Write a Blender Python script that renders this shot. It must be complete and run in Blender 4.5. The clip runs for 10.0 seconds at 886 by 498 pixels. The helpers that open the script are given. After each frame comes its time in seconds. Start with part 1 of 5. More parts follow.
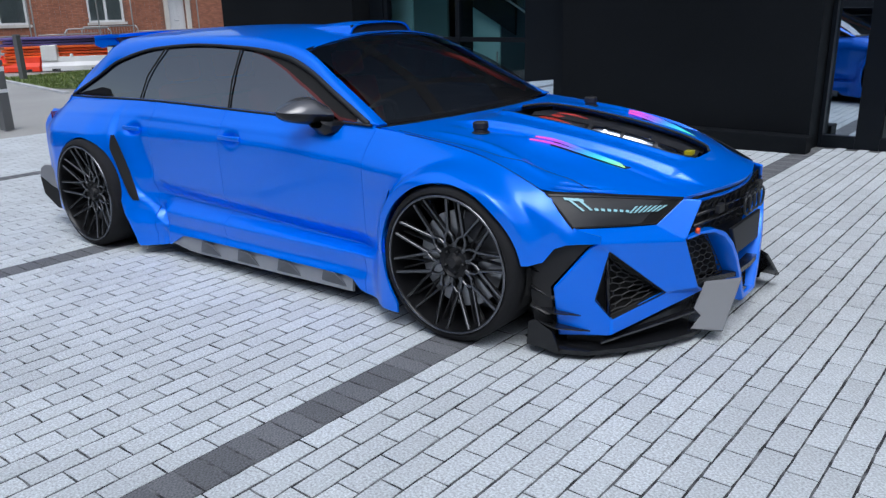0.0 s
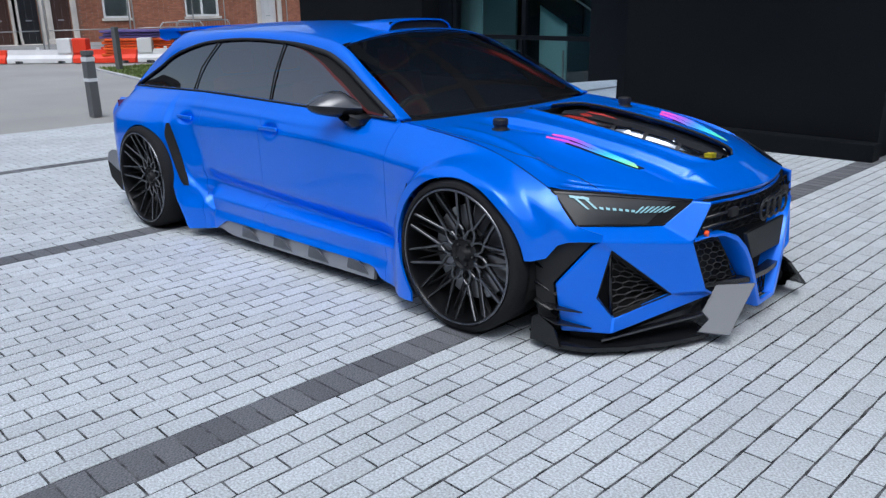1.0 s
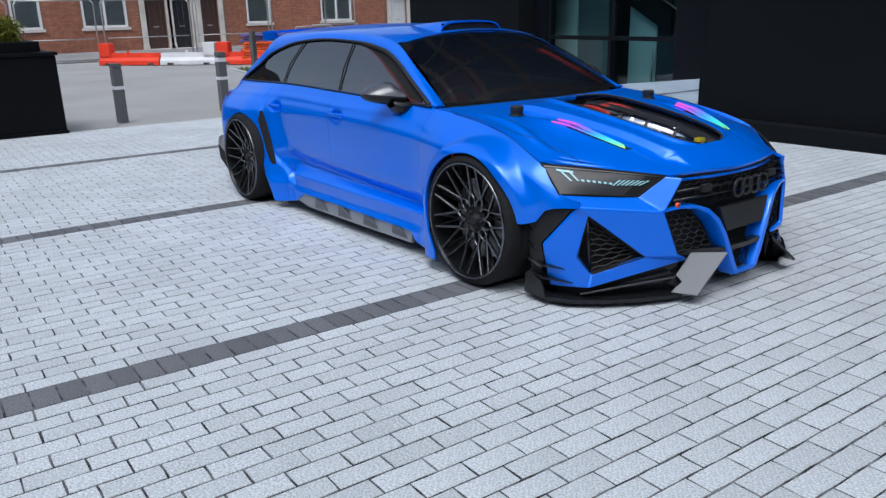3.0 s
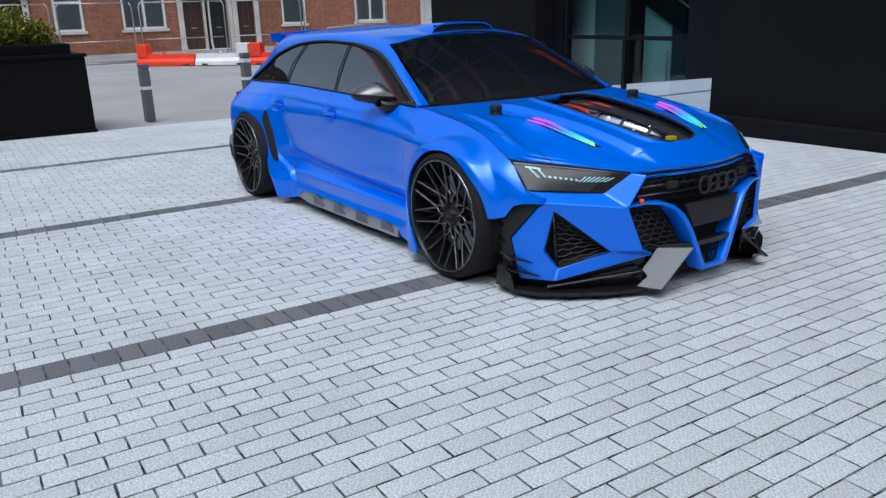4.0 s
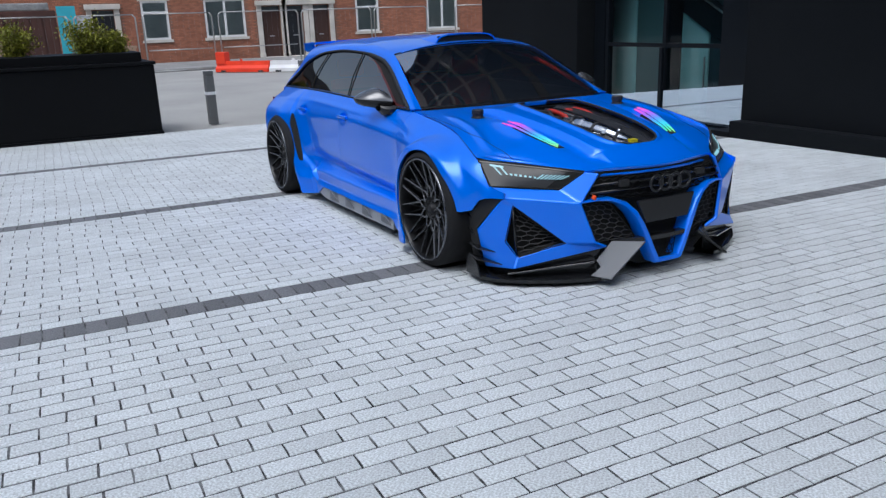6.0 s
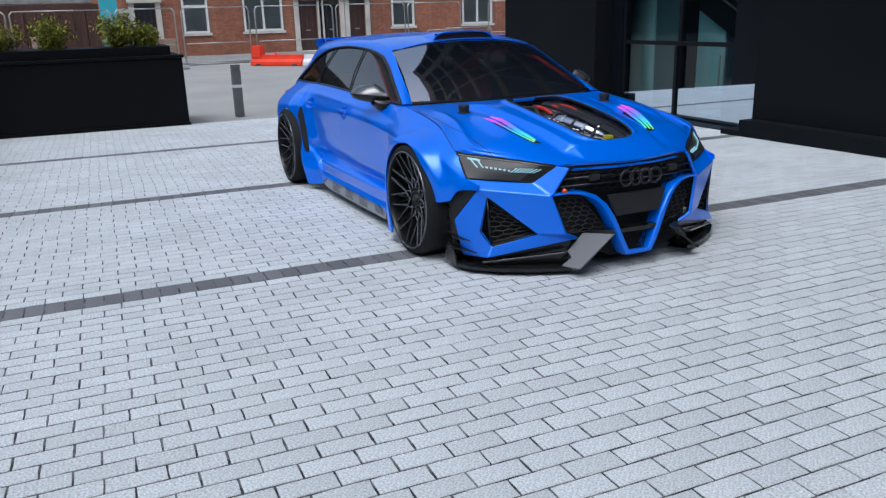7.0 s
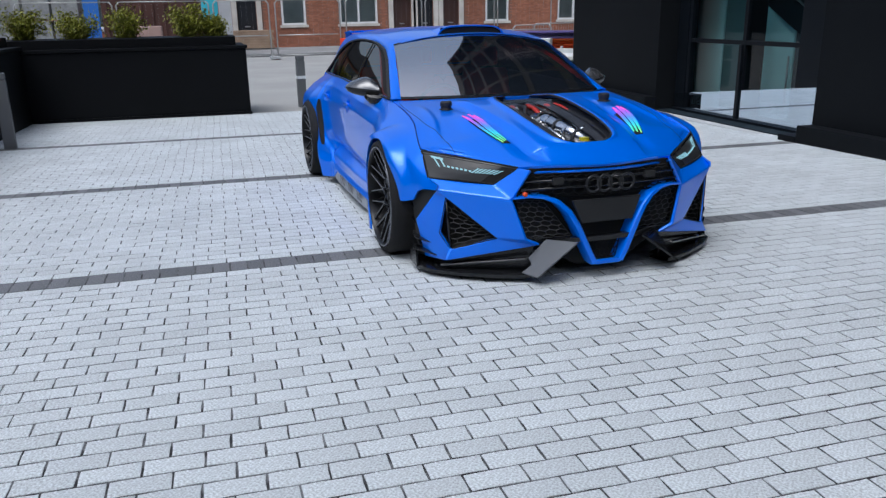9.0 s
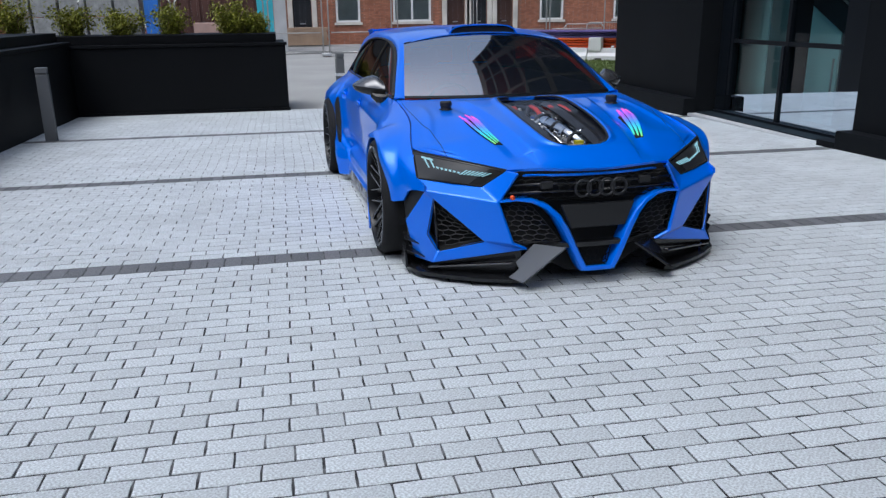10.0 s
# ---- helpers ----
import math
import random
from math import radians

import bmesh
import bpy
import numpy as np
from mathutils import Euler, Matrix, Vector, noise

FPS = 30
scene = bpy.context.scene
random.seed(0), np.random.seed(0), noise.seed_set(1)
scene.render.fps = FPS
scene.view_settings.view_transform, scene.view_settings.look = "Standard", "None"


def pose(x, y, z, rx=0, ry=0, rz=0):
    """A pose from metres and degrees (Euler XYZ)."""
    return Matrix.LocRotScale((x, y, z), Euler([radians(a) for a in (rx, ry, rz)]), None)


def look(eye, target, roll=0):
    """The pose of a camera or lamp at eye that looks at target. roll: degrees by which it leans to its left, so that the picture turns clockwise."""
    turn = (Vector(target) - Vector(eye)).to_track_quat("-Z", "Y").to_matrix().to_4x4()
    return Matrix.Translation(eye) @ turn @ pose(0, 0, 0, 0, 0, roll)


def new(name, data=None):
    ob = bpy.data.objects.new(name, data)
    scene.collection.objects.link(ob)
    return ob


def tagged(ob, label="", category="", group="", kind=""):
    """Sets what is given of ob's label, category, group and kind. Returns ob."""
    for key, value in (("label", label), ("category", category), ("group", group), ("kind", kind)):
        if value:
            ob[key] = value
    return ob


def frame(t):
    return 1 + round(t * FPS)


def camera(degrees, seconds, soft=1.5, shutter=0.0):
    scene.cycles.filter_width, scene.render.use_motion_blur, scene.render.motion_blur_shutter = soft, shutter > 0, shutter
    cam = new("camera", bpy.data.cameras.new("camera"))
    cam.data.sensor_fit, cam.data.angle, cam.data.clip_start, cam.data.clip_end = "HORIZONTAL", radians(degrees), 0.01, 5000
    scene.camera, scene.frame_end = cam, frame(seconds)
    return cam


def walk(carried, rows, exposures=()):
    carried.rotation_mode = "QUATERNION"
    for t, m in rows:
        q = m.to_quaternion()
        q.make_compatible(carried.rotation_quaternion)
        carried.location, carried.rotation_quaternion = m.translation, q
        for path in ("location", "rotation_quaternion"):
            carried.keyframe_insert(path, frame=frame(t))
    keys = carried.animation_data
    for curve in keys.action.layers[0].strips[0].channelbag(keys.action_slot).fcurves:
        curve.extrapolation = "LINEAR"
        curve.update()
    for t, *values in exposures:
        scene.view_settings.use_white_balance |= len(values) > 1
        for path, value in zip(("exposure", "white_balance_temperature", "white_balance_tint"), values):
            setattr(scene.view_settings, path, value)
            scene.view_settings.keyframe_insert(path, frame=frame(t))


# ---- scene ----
cam = camera(59.5, 10.0, soft=1.35)
METRES, EYE, TILT, LEAN, TURN = 4.274, 1.5, 0.0, 0.0, 39.6
ROWS = [
    (0.0, 0.0, 0.0, 0.0, -0.4, -17.44, 1.27),
    (0.5, 0.0397, -0.0102, -0.0033, 2.64, -17.44, 0.98),
    (1.0, 0.0783, -0.0202, -0.0002, 5.99, -17.5, 0.71),
    (1.5, 0.1272, -0.0484, 0.0007, 9.24, -17.56, 0.62),
    (2.0, 0.1636, -0.084, -0.0012, 11.98, -17.44, 0.66),
    (2.5, 0.1967, -0.1331, -0.0015, 13.99, -17.26, 0.99),
    (4.0, 0.3343, -0.1784, 0.0004, 18.3, -17.09, 1.67),
    (4.5, 0.3703, -0.1658, 0.0032, 19.87, -17.11, 1.75),
    (5.0, 0.4248, -0.1786, 0.0021, 21.41, -16.94, 1.95),
    (6.5, 0.5546, -0.2531, 0.0084, 25.43, -16.48, 1.89),
    (7.0, 0.6076, -0.247, 0.0094, 26.99, -16.73, 1.65),
    (7.5, 0.6382, -0.2096, 0.0039, 28.85, -16.92, 1.41),
    (8.0, 0.6642, -0.1713, 0.0075, 30.83, -16.9, 1.3),
    (8.5, 0.7149, -0.1388, 0.0062, 32.76, -16.89, 1.18),
    (9.0, 0.7594, -0.1152, 0.0028, 34.66, -16.91, 0.96),
    (9.5, 0.7913, -0.0789, 0.0018, 36.77, -16.97, 0.79),
    (10.0, 0.8258, -0.0487, 0.0028, 38.95, -16.98, 0.66),
]
walk(cam, [(t, pose(0, 0, EYE, TILT, LEAN, TURN) @ pose(METRES * x, METRES * y, METRES * z, 90 + pitch, roll, yaw)) for t, x, y, z, yaw, pitch, roll in ROWS],
     [(0.0, 0.32, 5850, 8), (10.0, 0.32, 5850, 8)])

# ---- world and light: bright overcast day ----
FALL = 0.0145                      # the paving falls gently away from the camera
FAR_Z = -0.19                      # level of the road and houses beyond it


def ground_z(x):
    return max(FALL * x, FAR_Z)


world = bpy.data.worlds.new("overcast_sky")
scene.world = world
world.use_nodes = True
wt = world.node_tree
wt.nodes.clear()
sky = wt.nodes.new("ShaderNodeTexSky")
sky.sky_type = "NISHITA"
sky.sun_disc = False
sky.sun_elevation, sky.sun_rotation = radians(64), radians(140)
sky.dust_density, sky.air_density = 4.0, 1.0
grey = wt.nodes.new("ShaderNodeHueSaturation")
grey.inputs["Saturation"].default_value = 0.75
bg = wt.nodes.new("ShaderNodeBackground")
bg.inputs["Strength"].default_value = 0.138
wo = wt.nodes.new("ShaderNodeOutputWorld")
wt.links.new(sky.outputs[0], grey.inputs["Color"])
wt.links.new(grey.outputs[0], bg.inputs[0])
wt.links.new(bg.outputs[0], wo.inputs[0])

sun = new("sun", bpy.data.lights.new("sun", "SUN"))
sun.data.energy, sun.data.angle, sun.data.color = 0.95, radians(42), (1.0, 0.98, 0.96)
sun.matrix_world = look((1.0, -1.8, 13), (-3, 3, 0))


# ---- materials ----
def material(name, colour, rough=0.6, metal=0.0, grain=0.0, grain_scale=60.0, stain=0.0, stain_scale=1.5, bump=0.0, bump_scale=120.0, island=0.0, per_object=0.0, coat=0.0, spec=0.5, other=None):
    m = bpy.data.materials.new(name)
    m.use_nodes = True
    nt = m.node_tree
    n, l = nt.nodes, nt.links
    b = n["Principled BSDF"]
    b.inputs["Roughness"].default_value = rough
    b.inputs["Metallic"].default_value = metal
    b.inputs["Coat Weight"].default_value = coat
    b.inputs["Coat Roughness"].default_value = 0.05
    b.inputs["Specular IOR Level"].default_value = spec
    coords = n.new("ShaderNodeTexCoord").outputs["Object"]
    value = n.new("ShaderNodeValue")
    value.outputs[0].default_value = 1.0
    amount = value.outputs[0]

    def swing(source, by):
        nonlocal amount
        ramp = n.new("ShaderNodeMapRange")
        ramp.inputs[1].default_value, ramp.inputs[2].default_value = 0.25, 0.75
        ramp.inputs[3].default_value, ramp.inputs[4].default_value = 1 - by, 1 + by
        l.new(source, ramp.inputs[0])
        mul = n.new("ShaderNodeMath")
        mul.operation = "MULTIPLY"
        l.new(amount, mul.inputs[0])
        l.new(ramp.outputs[0], mul.inputs[1])
        amount = mul.outputs[0]

    def tex(scale, detail=4.0):
        t = n.new("ShaderNodeTexNoise")
        t.inputs["Scale"].default_value, t.inputs["Detail"].default_value = scale, detail
        l.new(coords, t.inputs["Vector"])
        return t.outputs["Fac"]

    if grain:
        swing(tex(grain_scale, 3.0), grain)
    if stain:
        swing(tex(stain_scale, 5.0), stain)
    if island:
        g = n.new("ShaderNodeNewGeometry")
        swing(g.outputs["Random Per Island"], island)
    if per_object:
        o = n.new("ShaderNodeObjectInfo")
        swing(o.outputs["Random"], per_object)
    base = n.new("ShaderNodeRGB")
    base.outputs[0].default_value = (*colour, 1)
    source = base.outputs[0]
    if other:
        mixc = n.new("ShaderNodeMix")
        mixc.data_type = "RGBA"
        mixc.inputs[7].default_value = (*other, 1)
        l.new(source, mixc.inputs[6])
        mr = n.new("ShaderNodeMapRange")
        mr.inputs[1].default_value, mr.inputs[2].default_value = 0.42, 0.62
        l.new(tex(stain_scale * 1.7, 6.0), mr.inputs[0])
        l.new(mr.outputs[0], mixc.inputs[0])
        source = mixc.outputs[2]
    scalec = n.new("ShaderNodeVectorMath")
    scalec.operation = "SCALE"
    l.new(source, scalec.inputs[0])
    l.new(amount, scalec.inputs["Scale"])
    l.new(scalec.outputs[0], b.inputs["Base Color"])
    if bump:
        bn = n.new("ShaderNodeBump")
        bn.inputs["Strength"].default_value, bn.inputs["Distance"].default_value = bump, 0.003
        l.new(tex(bump_scale, 4.0), bn.inputs["Height"])
        l.new(bn.outputs[0], b.inputs["Normal"])
    return m


M_PAVER = material("granite_block", (0.508, 0.541, 0.556), 0.8, grain=0.42, grain_scale=110, stain=0.10, stain_scale=1.1, bump=0.7, bump_scale=200, island=0.05)
M_PAVER_ONE = material("granite_block_single", (0.508, 0.541, 0.556), 0.8, grain=0.42, grain_scale=110, stain=0.10, stain_scale=1.1, bump=0.7, bump_scale=200, per_object=0.05)
M_BAND = material("charcoal_block", (0.130, 0.134, 0.142), 0.75, grain=0.6, grain_scale=120, stain=0.08, bump=0.7, bump_scale=200, island=0.16)
M_BAND_ONE = material("charcoal_block_single", (0.130, 0.134, 0.142), 0.75, grain=0.6, grain_scale=120, stain=0.08, bump=0.7, bump_scale=200, per_object=0.16)
M_JOINT = material("jointing_sand", (0.022, 0.022, 0.024), 0.95, grain=0.3, grain_scale=200, stain=0.3, stain_scale=6.0, other=(0.15, 0.155, 0.16))
M_TARMAC = material("tarmac", (0.328, 0.324, 0.306), 0.85, grain=0.12, grain_scale=120, stain=0.12, stain_scale=0.5, bump=0.5)
M_GRASS = material("grass", (0.11, 0.15, 0.035), 0.9, grain=0.4, grain_scale=40, stain=0.3)
M_CLAD = material("black_cladding", (0.0095, 0.0108, 0.0125), 0.5, grain=0.08, stain=0.15, stain_scale=0.7, spec=0.04)
M_PLANTER = material("black_planter_panel", (0.0042, 0.0047, 0.0058), 0.55, stain=0.15, stain_scale=1.0, spec=0.12)
M_FRAME = material("black_frame", (0.005, 0.007, 0.010), 0.4, spec=0.2, stain=0.1)
M_BRICK = material("red_brick", (0.36, 0.145, 0.085), 0.85, grain=0.25, grain_scale=18, stain=0.22, stain_scale=0.6, island=0.14)
M_MORTAR = material("mortar", (0.24, 0.13, 0.09), 0.95, stain=0.2)
M_REFLECTION_BLOCK = material("dark_reflection_block", (0.050, 0.046, 0.045), 0.85, grain=0.2, grain_scale=6, stain=0.25, stain_scale=0.4)
M_KERB = material("worn_footway", (0.24, 0.24, 0.235), 0.9, grain=0.15, stain=0.25, stain_scale=0.8)
M_STONE = material("painted_stone", (0.64, 0.60, 0.54), 0.8, stain=0.18, stain_scale=1.2)
M_WHITE = material("white_paint", (0.75, 0.75, 0.74), 0.5, stain=0.06)
M_DOOR_BROWN = material("brown_door", (0.07, 0.035, 0.028), 0.45, stain=0.1)
M_DOOR_BLACK = material("dark_door", (0.018, 0.02, 0.025), 0.4)
M_GREY_POST = material("grey_post", (0.115, 0.12, 0.125), 0.55, stain=0.12)
M_BAND_WHITE = material("white_band", (0.72, 0.74, 0.76), 0.5)
M_RED = material("red_plastic", (0.80, 0.05, 0.015), 0.45, stain=0.12)
M_ORANGE = material("orange_plastic", (0.85, 0.13, 0.015), 0.5, stain=0.15)
M_PURPLE = material("purple_plastic", (0.12, 0.09, 0.28), 0.5, stain=0.15)
M_WPLASTIC = material("white_plastic", (0.72, 0.72, 0.72), 0.5, stain=0.12)
M_GALV = material("galvanised_steel", (0.42, 0.42, 0.41), 0.45, 0.6, stain=0.15)
M_LEAF = material("leaf", (0.235, 0.245, 0.028), 0.6, island=0.42)
M_WRAP = material("wrapped_blocks", (0.27, 0.275, 0.27), 0.5, grain=0.15, grain_scale=9, stain=0.3, stain_scale=3)
M_TIMBER = material("timber", (0.36, 0.25, 0.17), 0.8, grain=0.15, stain=0.2)
M_CONCRETE = material("concrete", (0.45, 0.46, 0.47), 0.85, grain=0.1, stain=0.15)


# ---- mesh helpers ----
def part(name, bm, mat, parent=None, label="", smooth=False):
    me = bpy.data.meshes.new(name)
    bm.normal_update()
    bm.to_mesh(me)
    bm.free()
    for one in (mat if isinstance(mat, (list, tuple)) else [mat]):
        me.materials.append(one)
    if smooth:
        me.shade_smooth()
    ob = new(name, me)
    if parent:
        ob.parent = parent
    if label:
        ob["label"] = label
    return ob


def empty(name, m=None, label="", category="", group="", kind=""):
    ob = new(name)
    if m is not None:
        ob.matrix_basis = m
    return tagged(ob, label, category, group, kind)


def add_box(bm, x0, x1, y0, y1, z0, z1, bevel=0.0, m=None, mat=0):
    vs = [bm.verts.new((x, y, z)) for z in (z0, z1) for y in (y0, y1) for x in (x0, x1)]
    fs = [bm.faces.new([vs[i] for i in q]) for q in ((0, 2, 3, 1), (4, 5, 7, 6), (0, 1, 5, 4), (2, 6, 7, 3), (0, 4, 6, 2), (1, 3, 7, 5))]
    if bevel:
        es = {e for f in fs for e in f.edges}
        out = bmesh.ops.bevel(bm, geom=list(es), offset=bevel, segments=2, affect="EDGES", profile=0.6)
        fs = [f for f in out["faces"] if f.is_valid] + [f for f in fs if f.is_valid]
        vs = list({v for f in fs for v in f.verts})
    if m is not None:
        bmesh.ops.transform(bm, matrix=m, verts=vs)
    for f in fs:
        f.material_index = mat
    return vs


def box(name, x0, x1, y0, y1, z0, z1, mat, parent=None, label="", bevel=0.0):
    bm = bmesh.new()
    add_box(bm, x0, x1, y0, y1, z0, z1, bevel)
    return part(name, bm, mat, parent, label)


def add_tube(bm, path, radius, sides=8, cap=True):
    """A round bar along a list of points; radius may be a list."""
    pts = [Vector(p) for p in path]
    rings = []
    side = None
    for i, p in enumerate(pts):
        d = (pts[min(i + 1, len(pts) - 1)] - pts[max(i - 1, 0)]).normalized()
        if side is None:
            side = d.cross(Vector((0, 0, 1))) if abs(d.z) < 0.9 else d.cross(Vector((1, 0, 0)))
        side = (side - d * side.dot(d)).normalized()
        up = d.cross(side)
        r = radius[i] if isinstance(radius, (list, tuple)) else radius
        rings.append([bm.verts.new(p + r * (math.cos(a) * side + math.sin(a) * up)) for a in [2 * math.pi * k / sides for k in range(sides)]])
    for a, b in zip(rings, rings[1:]):
        for k in range(sides):
            bm.faces.new((a[k], a[(k + 1) % sides], b[(k + 1) % sides], b[k]))
    if cap:
        bm.faces.new(rings[0][::-1])
        bm.faces.new(rings[-1])
    return rings


def tube(name, path, radius, mat, parent=None, label="", sides=8):
    bm = bmesh.new()
    add_tube(bm, path, radius, sides)
    return part(name, bm, mat, parent, label, smooth=sides > 5)


def add_lathe(bm, profile, steps=48, axis="Z", closed=False):
    """Turns (radius, height) pairs round an axis."""
    rings = []
    for k in range(steps):
        a = 2 * math.pi * k / steps
        c, s = math.cos(a), math.sin(a)
        ring = []
        for r, h in profile:
            co = (r * c, r * s, h) if axis == "Z" else (r * c, h, r * s)
            ring.append(bm.verts.new(co))
        rings.append(ring)
    n = len(profile)
    for k in range(steps):
        a, b = rings[k], rings[(k + 1) % steps]
        for i in range(n if closed else n - 1):
            j = (i + 1) % n
            bm.faces.new((a[i], b[i], b[j], a[j]))
    bmesh.ops.remove_doubles(bm, verts=bm.verts, dist=1e-5)


# ---- ground ----
bm = bmesh.new()
xs = [-400, -120, -60, -30, FAR_Z / FALL, -5, 0, 5, 10, 30, 120, 400]
ys = [-400, -60, -10, 0, 10, 60, 400]
grid = [[bm.verts.new((x, y, ground_z(min(x, 9)) - 0.03)) for y in ys] for x in xs]
for a, b in zip(grid, grid[1:]):
    for j in range(len(ys) - 1):
        bm.faces.new((a[j], b[j], b[j + 1], a[j + 1]))
ground = tagged(part("ground", bm, M_TARMAC), "pale grey worn tarmac of the yard and street", "ground", kind="structure")


# kerbed footway in front of the houses, grass verge
tagged(box("pavement_far", -42, -33.5, -30, 60, FAR_Z - 0.05, FAR_Z + 0.10, M_KERB, bevel=0.02), "raised grey concrete footway along the terraced houses", "pavement", kind="structure")
bm = bmesh.new()
vs = [bm.verts.new((x, y, FAR_Z - 0.012)) for x, y in ((-24.3, 9.4), (-19.6, 8.7), (-15.0, 10.4), (-14.0, 16.0), (-26.0, 20.0))]
bm.faces.new(vs)
bmesh.ops.recalc_face_normals(bm, faces=bm.faces)
tagged(part("grass_verge", bm, M_GRASS), "short green grass verge beside the road", "grass", kind="structure")
bm = bmesh.new()
for k in range(9000):
    a, b = random.random(), random.random()
    x, y = -24.2 + a * 9.5, 8.8 + b * 8
    if y < 9.4 - 0.15 * (x + 24.3) + 0.1 or y < 8.7 + 0.37 * (x + 19.6) + 0.05:
        continue
    h, d = random.uniform(0.03, 0.08), random.uniform(0, 6.28)
    p = [bm.verts.new((x + 0.02 * math.cos(d), y + 0.02 * math.sin(d), FAR_Z - 0.015)), bm.verts.new((x - 0.02 * math.cos(d), y - 0.02 * math.sin(d), FAR_Z - 0.015)), bm.verts.new((x + random.uniform(-0.03, 0.03), y + random.uniform(-0.03, 0.03), FAR_Z + h))]
    bm.faces.new(p)
tagged(part("grass_blades", bm, M_GRASS), "short green grass blades on the verge", "grass", kind="stuff")
bm = bmesh.new()
add_box(bm, 0, 6.6, 0, 0.12, FAR_Z - 0.1, FAR_Z + 0.02)
kerb = part("verge_kerb", bm, M_CONCRETE)
kerb.matrix_basis = pose(-24.4, 9.28, 0, 0, 0, -8.5)
tagged(kerb, "pale concrete edging between tarmac and grass", "kerb", kind="structure")


# ---- black office building with two glazed entrances ----
# TOP lies beyond view, raised for the dark reflection in the windscreen
WY, GY, TOP = 8.58, 8.95, 24.0


def glass_material(name, tint, mirror, shine=(1, 1, 1)):
    m = bpy.data.materials.new(name)
    m.use_nodes = True
    n, l = m.node_tree.nodes, m.node_tree.links
    n.clear()
    t = n.new("ShaderNodeBsdfTransparent")
    t.inputs[0].default_value = (*tint, 1)
    g = n.new("ShaderNodeBsdfGlossy")
    g.inputs["Roughness"].default_value = 0.015
    g.inputs["Color"].default_value = (*shine, 1)
    mix = n.new("ShaderNodeMixShader")
    if mirror is None:
        f = n.new("ShaderNodeFresnel")
        f.inputs[0].default_value = 1.5
        l.new(f.outputs[0], mix.inputs[0])
    else:
        mix.inputs[0].default_value = mirror
    o = n.new("ShaderNodeOutputMaterial")
    l.new(t.outputs[0], mix.inputs[1])
    l.new(g.outputs[0], mix.inputs[2])
    l.new(mix.outputs[0], o.inputs[0])
    return m


M_PANE = glass_material("tinted_pane", (0.55, 0.72, 0.74), None)
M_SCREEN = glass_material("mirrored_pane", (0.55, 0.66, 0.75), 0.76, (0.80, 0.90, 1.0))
M_FROST = material("pale_teal_panel", (0.48, 0.76, 0.76), 0.5, stain=0.08)
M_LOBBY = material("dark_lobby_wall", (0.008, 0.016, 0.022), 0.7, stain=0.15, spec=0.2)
M_STEEL = material("brushed_steel", (0.5, 0.52, 0.53), 0.3, 0.9)

def pane(name, x0, x1, y, z0, z1, mat, parent):
    bm = bmesh.new()
    bm.faces.new([bm.verts.new(p) for p in ((x0, y, z0), (x1, y, z0), (x1, y, z1), (x0, y, z1))])
    ob = part(name, bm, mat, parent)
    ob.visible_shadow = False
    return ob


building = empty("office_building", None, "tall black-clad office building with glazed entrance doors", "building", kind="structure")
# the run past x = 2.2 is unseen, added to block sky reflections
for x0, x1 in ((-12.0, -8.76), (-5.11, -2.15), (2.2, 23.9)):
    bm = bmesh.new()
    add_box(bm, x0, x1, WY, WY + 0.6, -0.3, TOP)
    part("cladding_wall", bm, M_CLAD, building, "matt black cladding")
    box("plinth", x0 - (0.03 if x0 < -9 else 0.0), x1 + 0.04, WY - 0.22, WY - 0.003, -0.3, 0.14, M_CLAD, building, "black projecting plinth", bevel=0.01)
for x0, x1 in ((-8.76, -5.11), (-2.15, 2.2)):
    box("lintel", x0 + 0.003, x1 - 0.003, WY, WY + 0.6, 3.0, TOP, M_CLAD, building)
box("plinth_step", -5.43, -5.113, WY - 0.22, WY + 0.25, -0.3, -0.005, M_CLAD, building, bevel=0.008)
box("side_wall", -12.0, -11.4, WY + 0.603, 30, -0.3, TOP, M_CLAD, building)
box("back_wall", -11.397, 23.9, 29.5, 30, -0.3, TOP, M_CLAD, building)
box("roof", -12.0, 23.9, WY + 0.0, 30, TOP + 0.004, TOP + 0.3, M_CLAD, building)
# unseen overhang, added only to darken the windscreen's reflection
box("upper_wing", -15.4, -12.003, WY, 29.9, 6.4, TOP, M_CLAD, building, "unseen black block added to darken the windscreen's reflection")
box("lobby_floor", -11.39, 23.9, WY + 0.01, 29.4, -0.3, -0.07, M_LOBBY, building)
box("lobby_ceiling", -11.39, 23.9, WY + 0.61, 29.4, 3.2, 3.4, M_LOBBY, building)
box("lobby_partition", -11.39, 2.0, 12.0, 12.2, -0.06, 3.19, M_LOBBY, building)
box("threshold", -8.75, -5.436, WY - 0.14, GY - 0.06, -0.25, -0.085, M_CONCRETE, building, "pale concrete threshold step", bevel=0.008)

door = empty("door_1", None, "black-framed double glass doors, closed", "door", kind="structure")
FR = 0.07
for x in (-8.72, -8.42, -7.05, -5.88):
    w = 0.27 if x == -8.72 else 0.765 if x == -5.88 else FR
    box("door_frame", x, x + w, GY - 0.04, GY + (0.28 if x == -7.05 else 0.06), -0.08, 3.0, M_FRAME, door)
for z in (-0.08, 1.01, 2.93):
    for x0, x1 in ((-8.345, -7.053), (-6.977, -5.883)):
        box("rail", x0, x1, GY - 0.035, GY + 0.05, z, z + 0.06, M_FRAME, door)
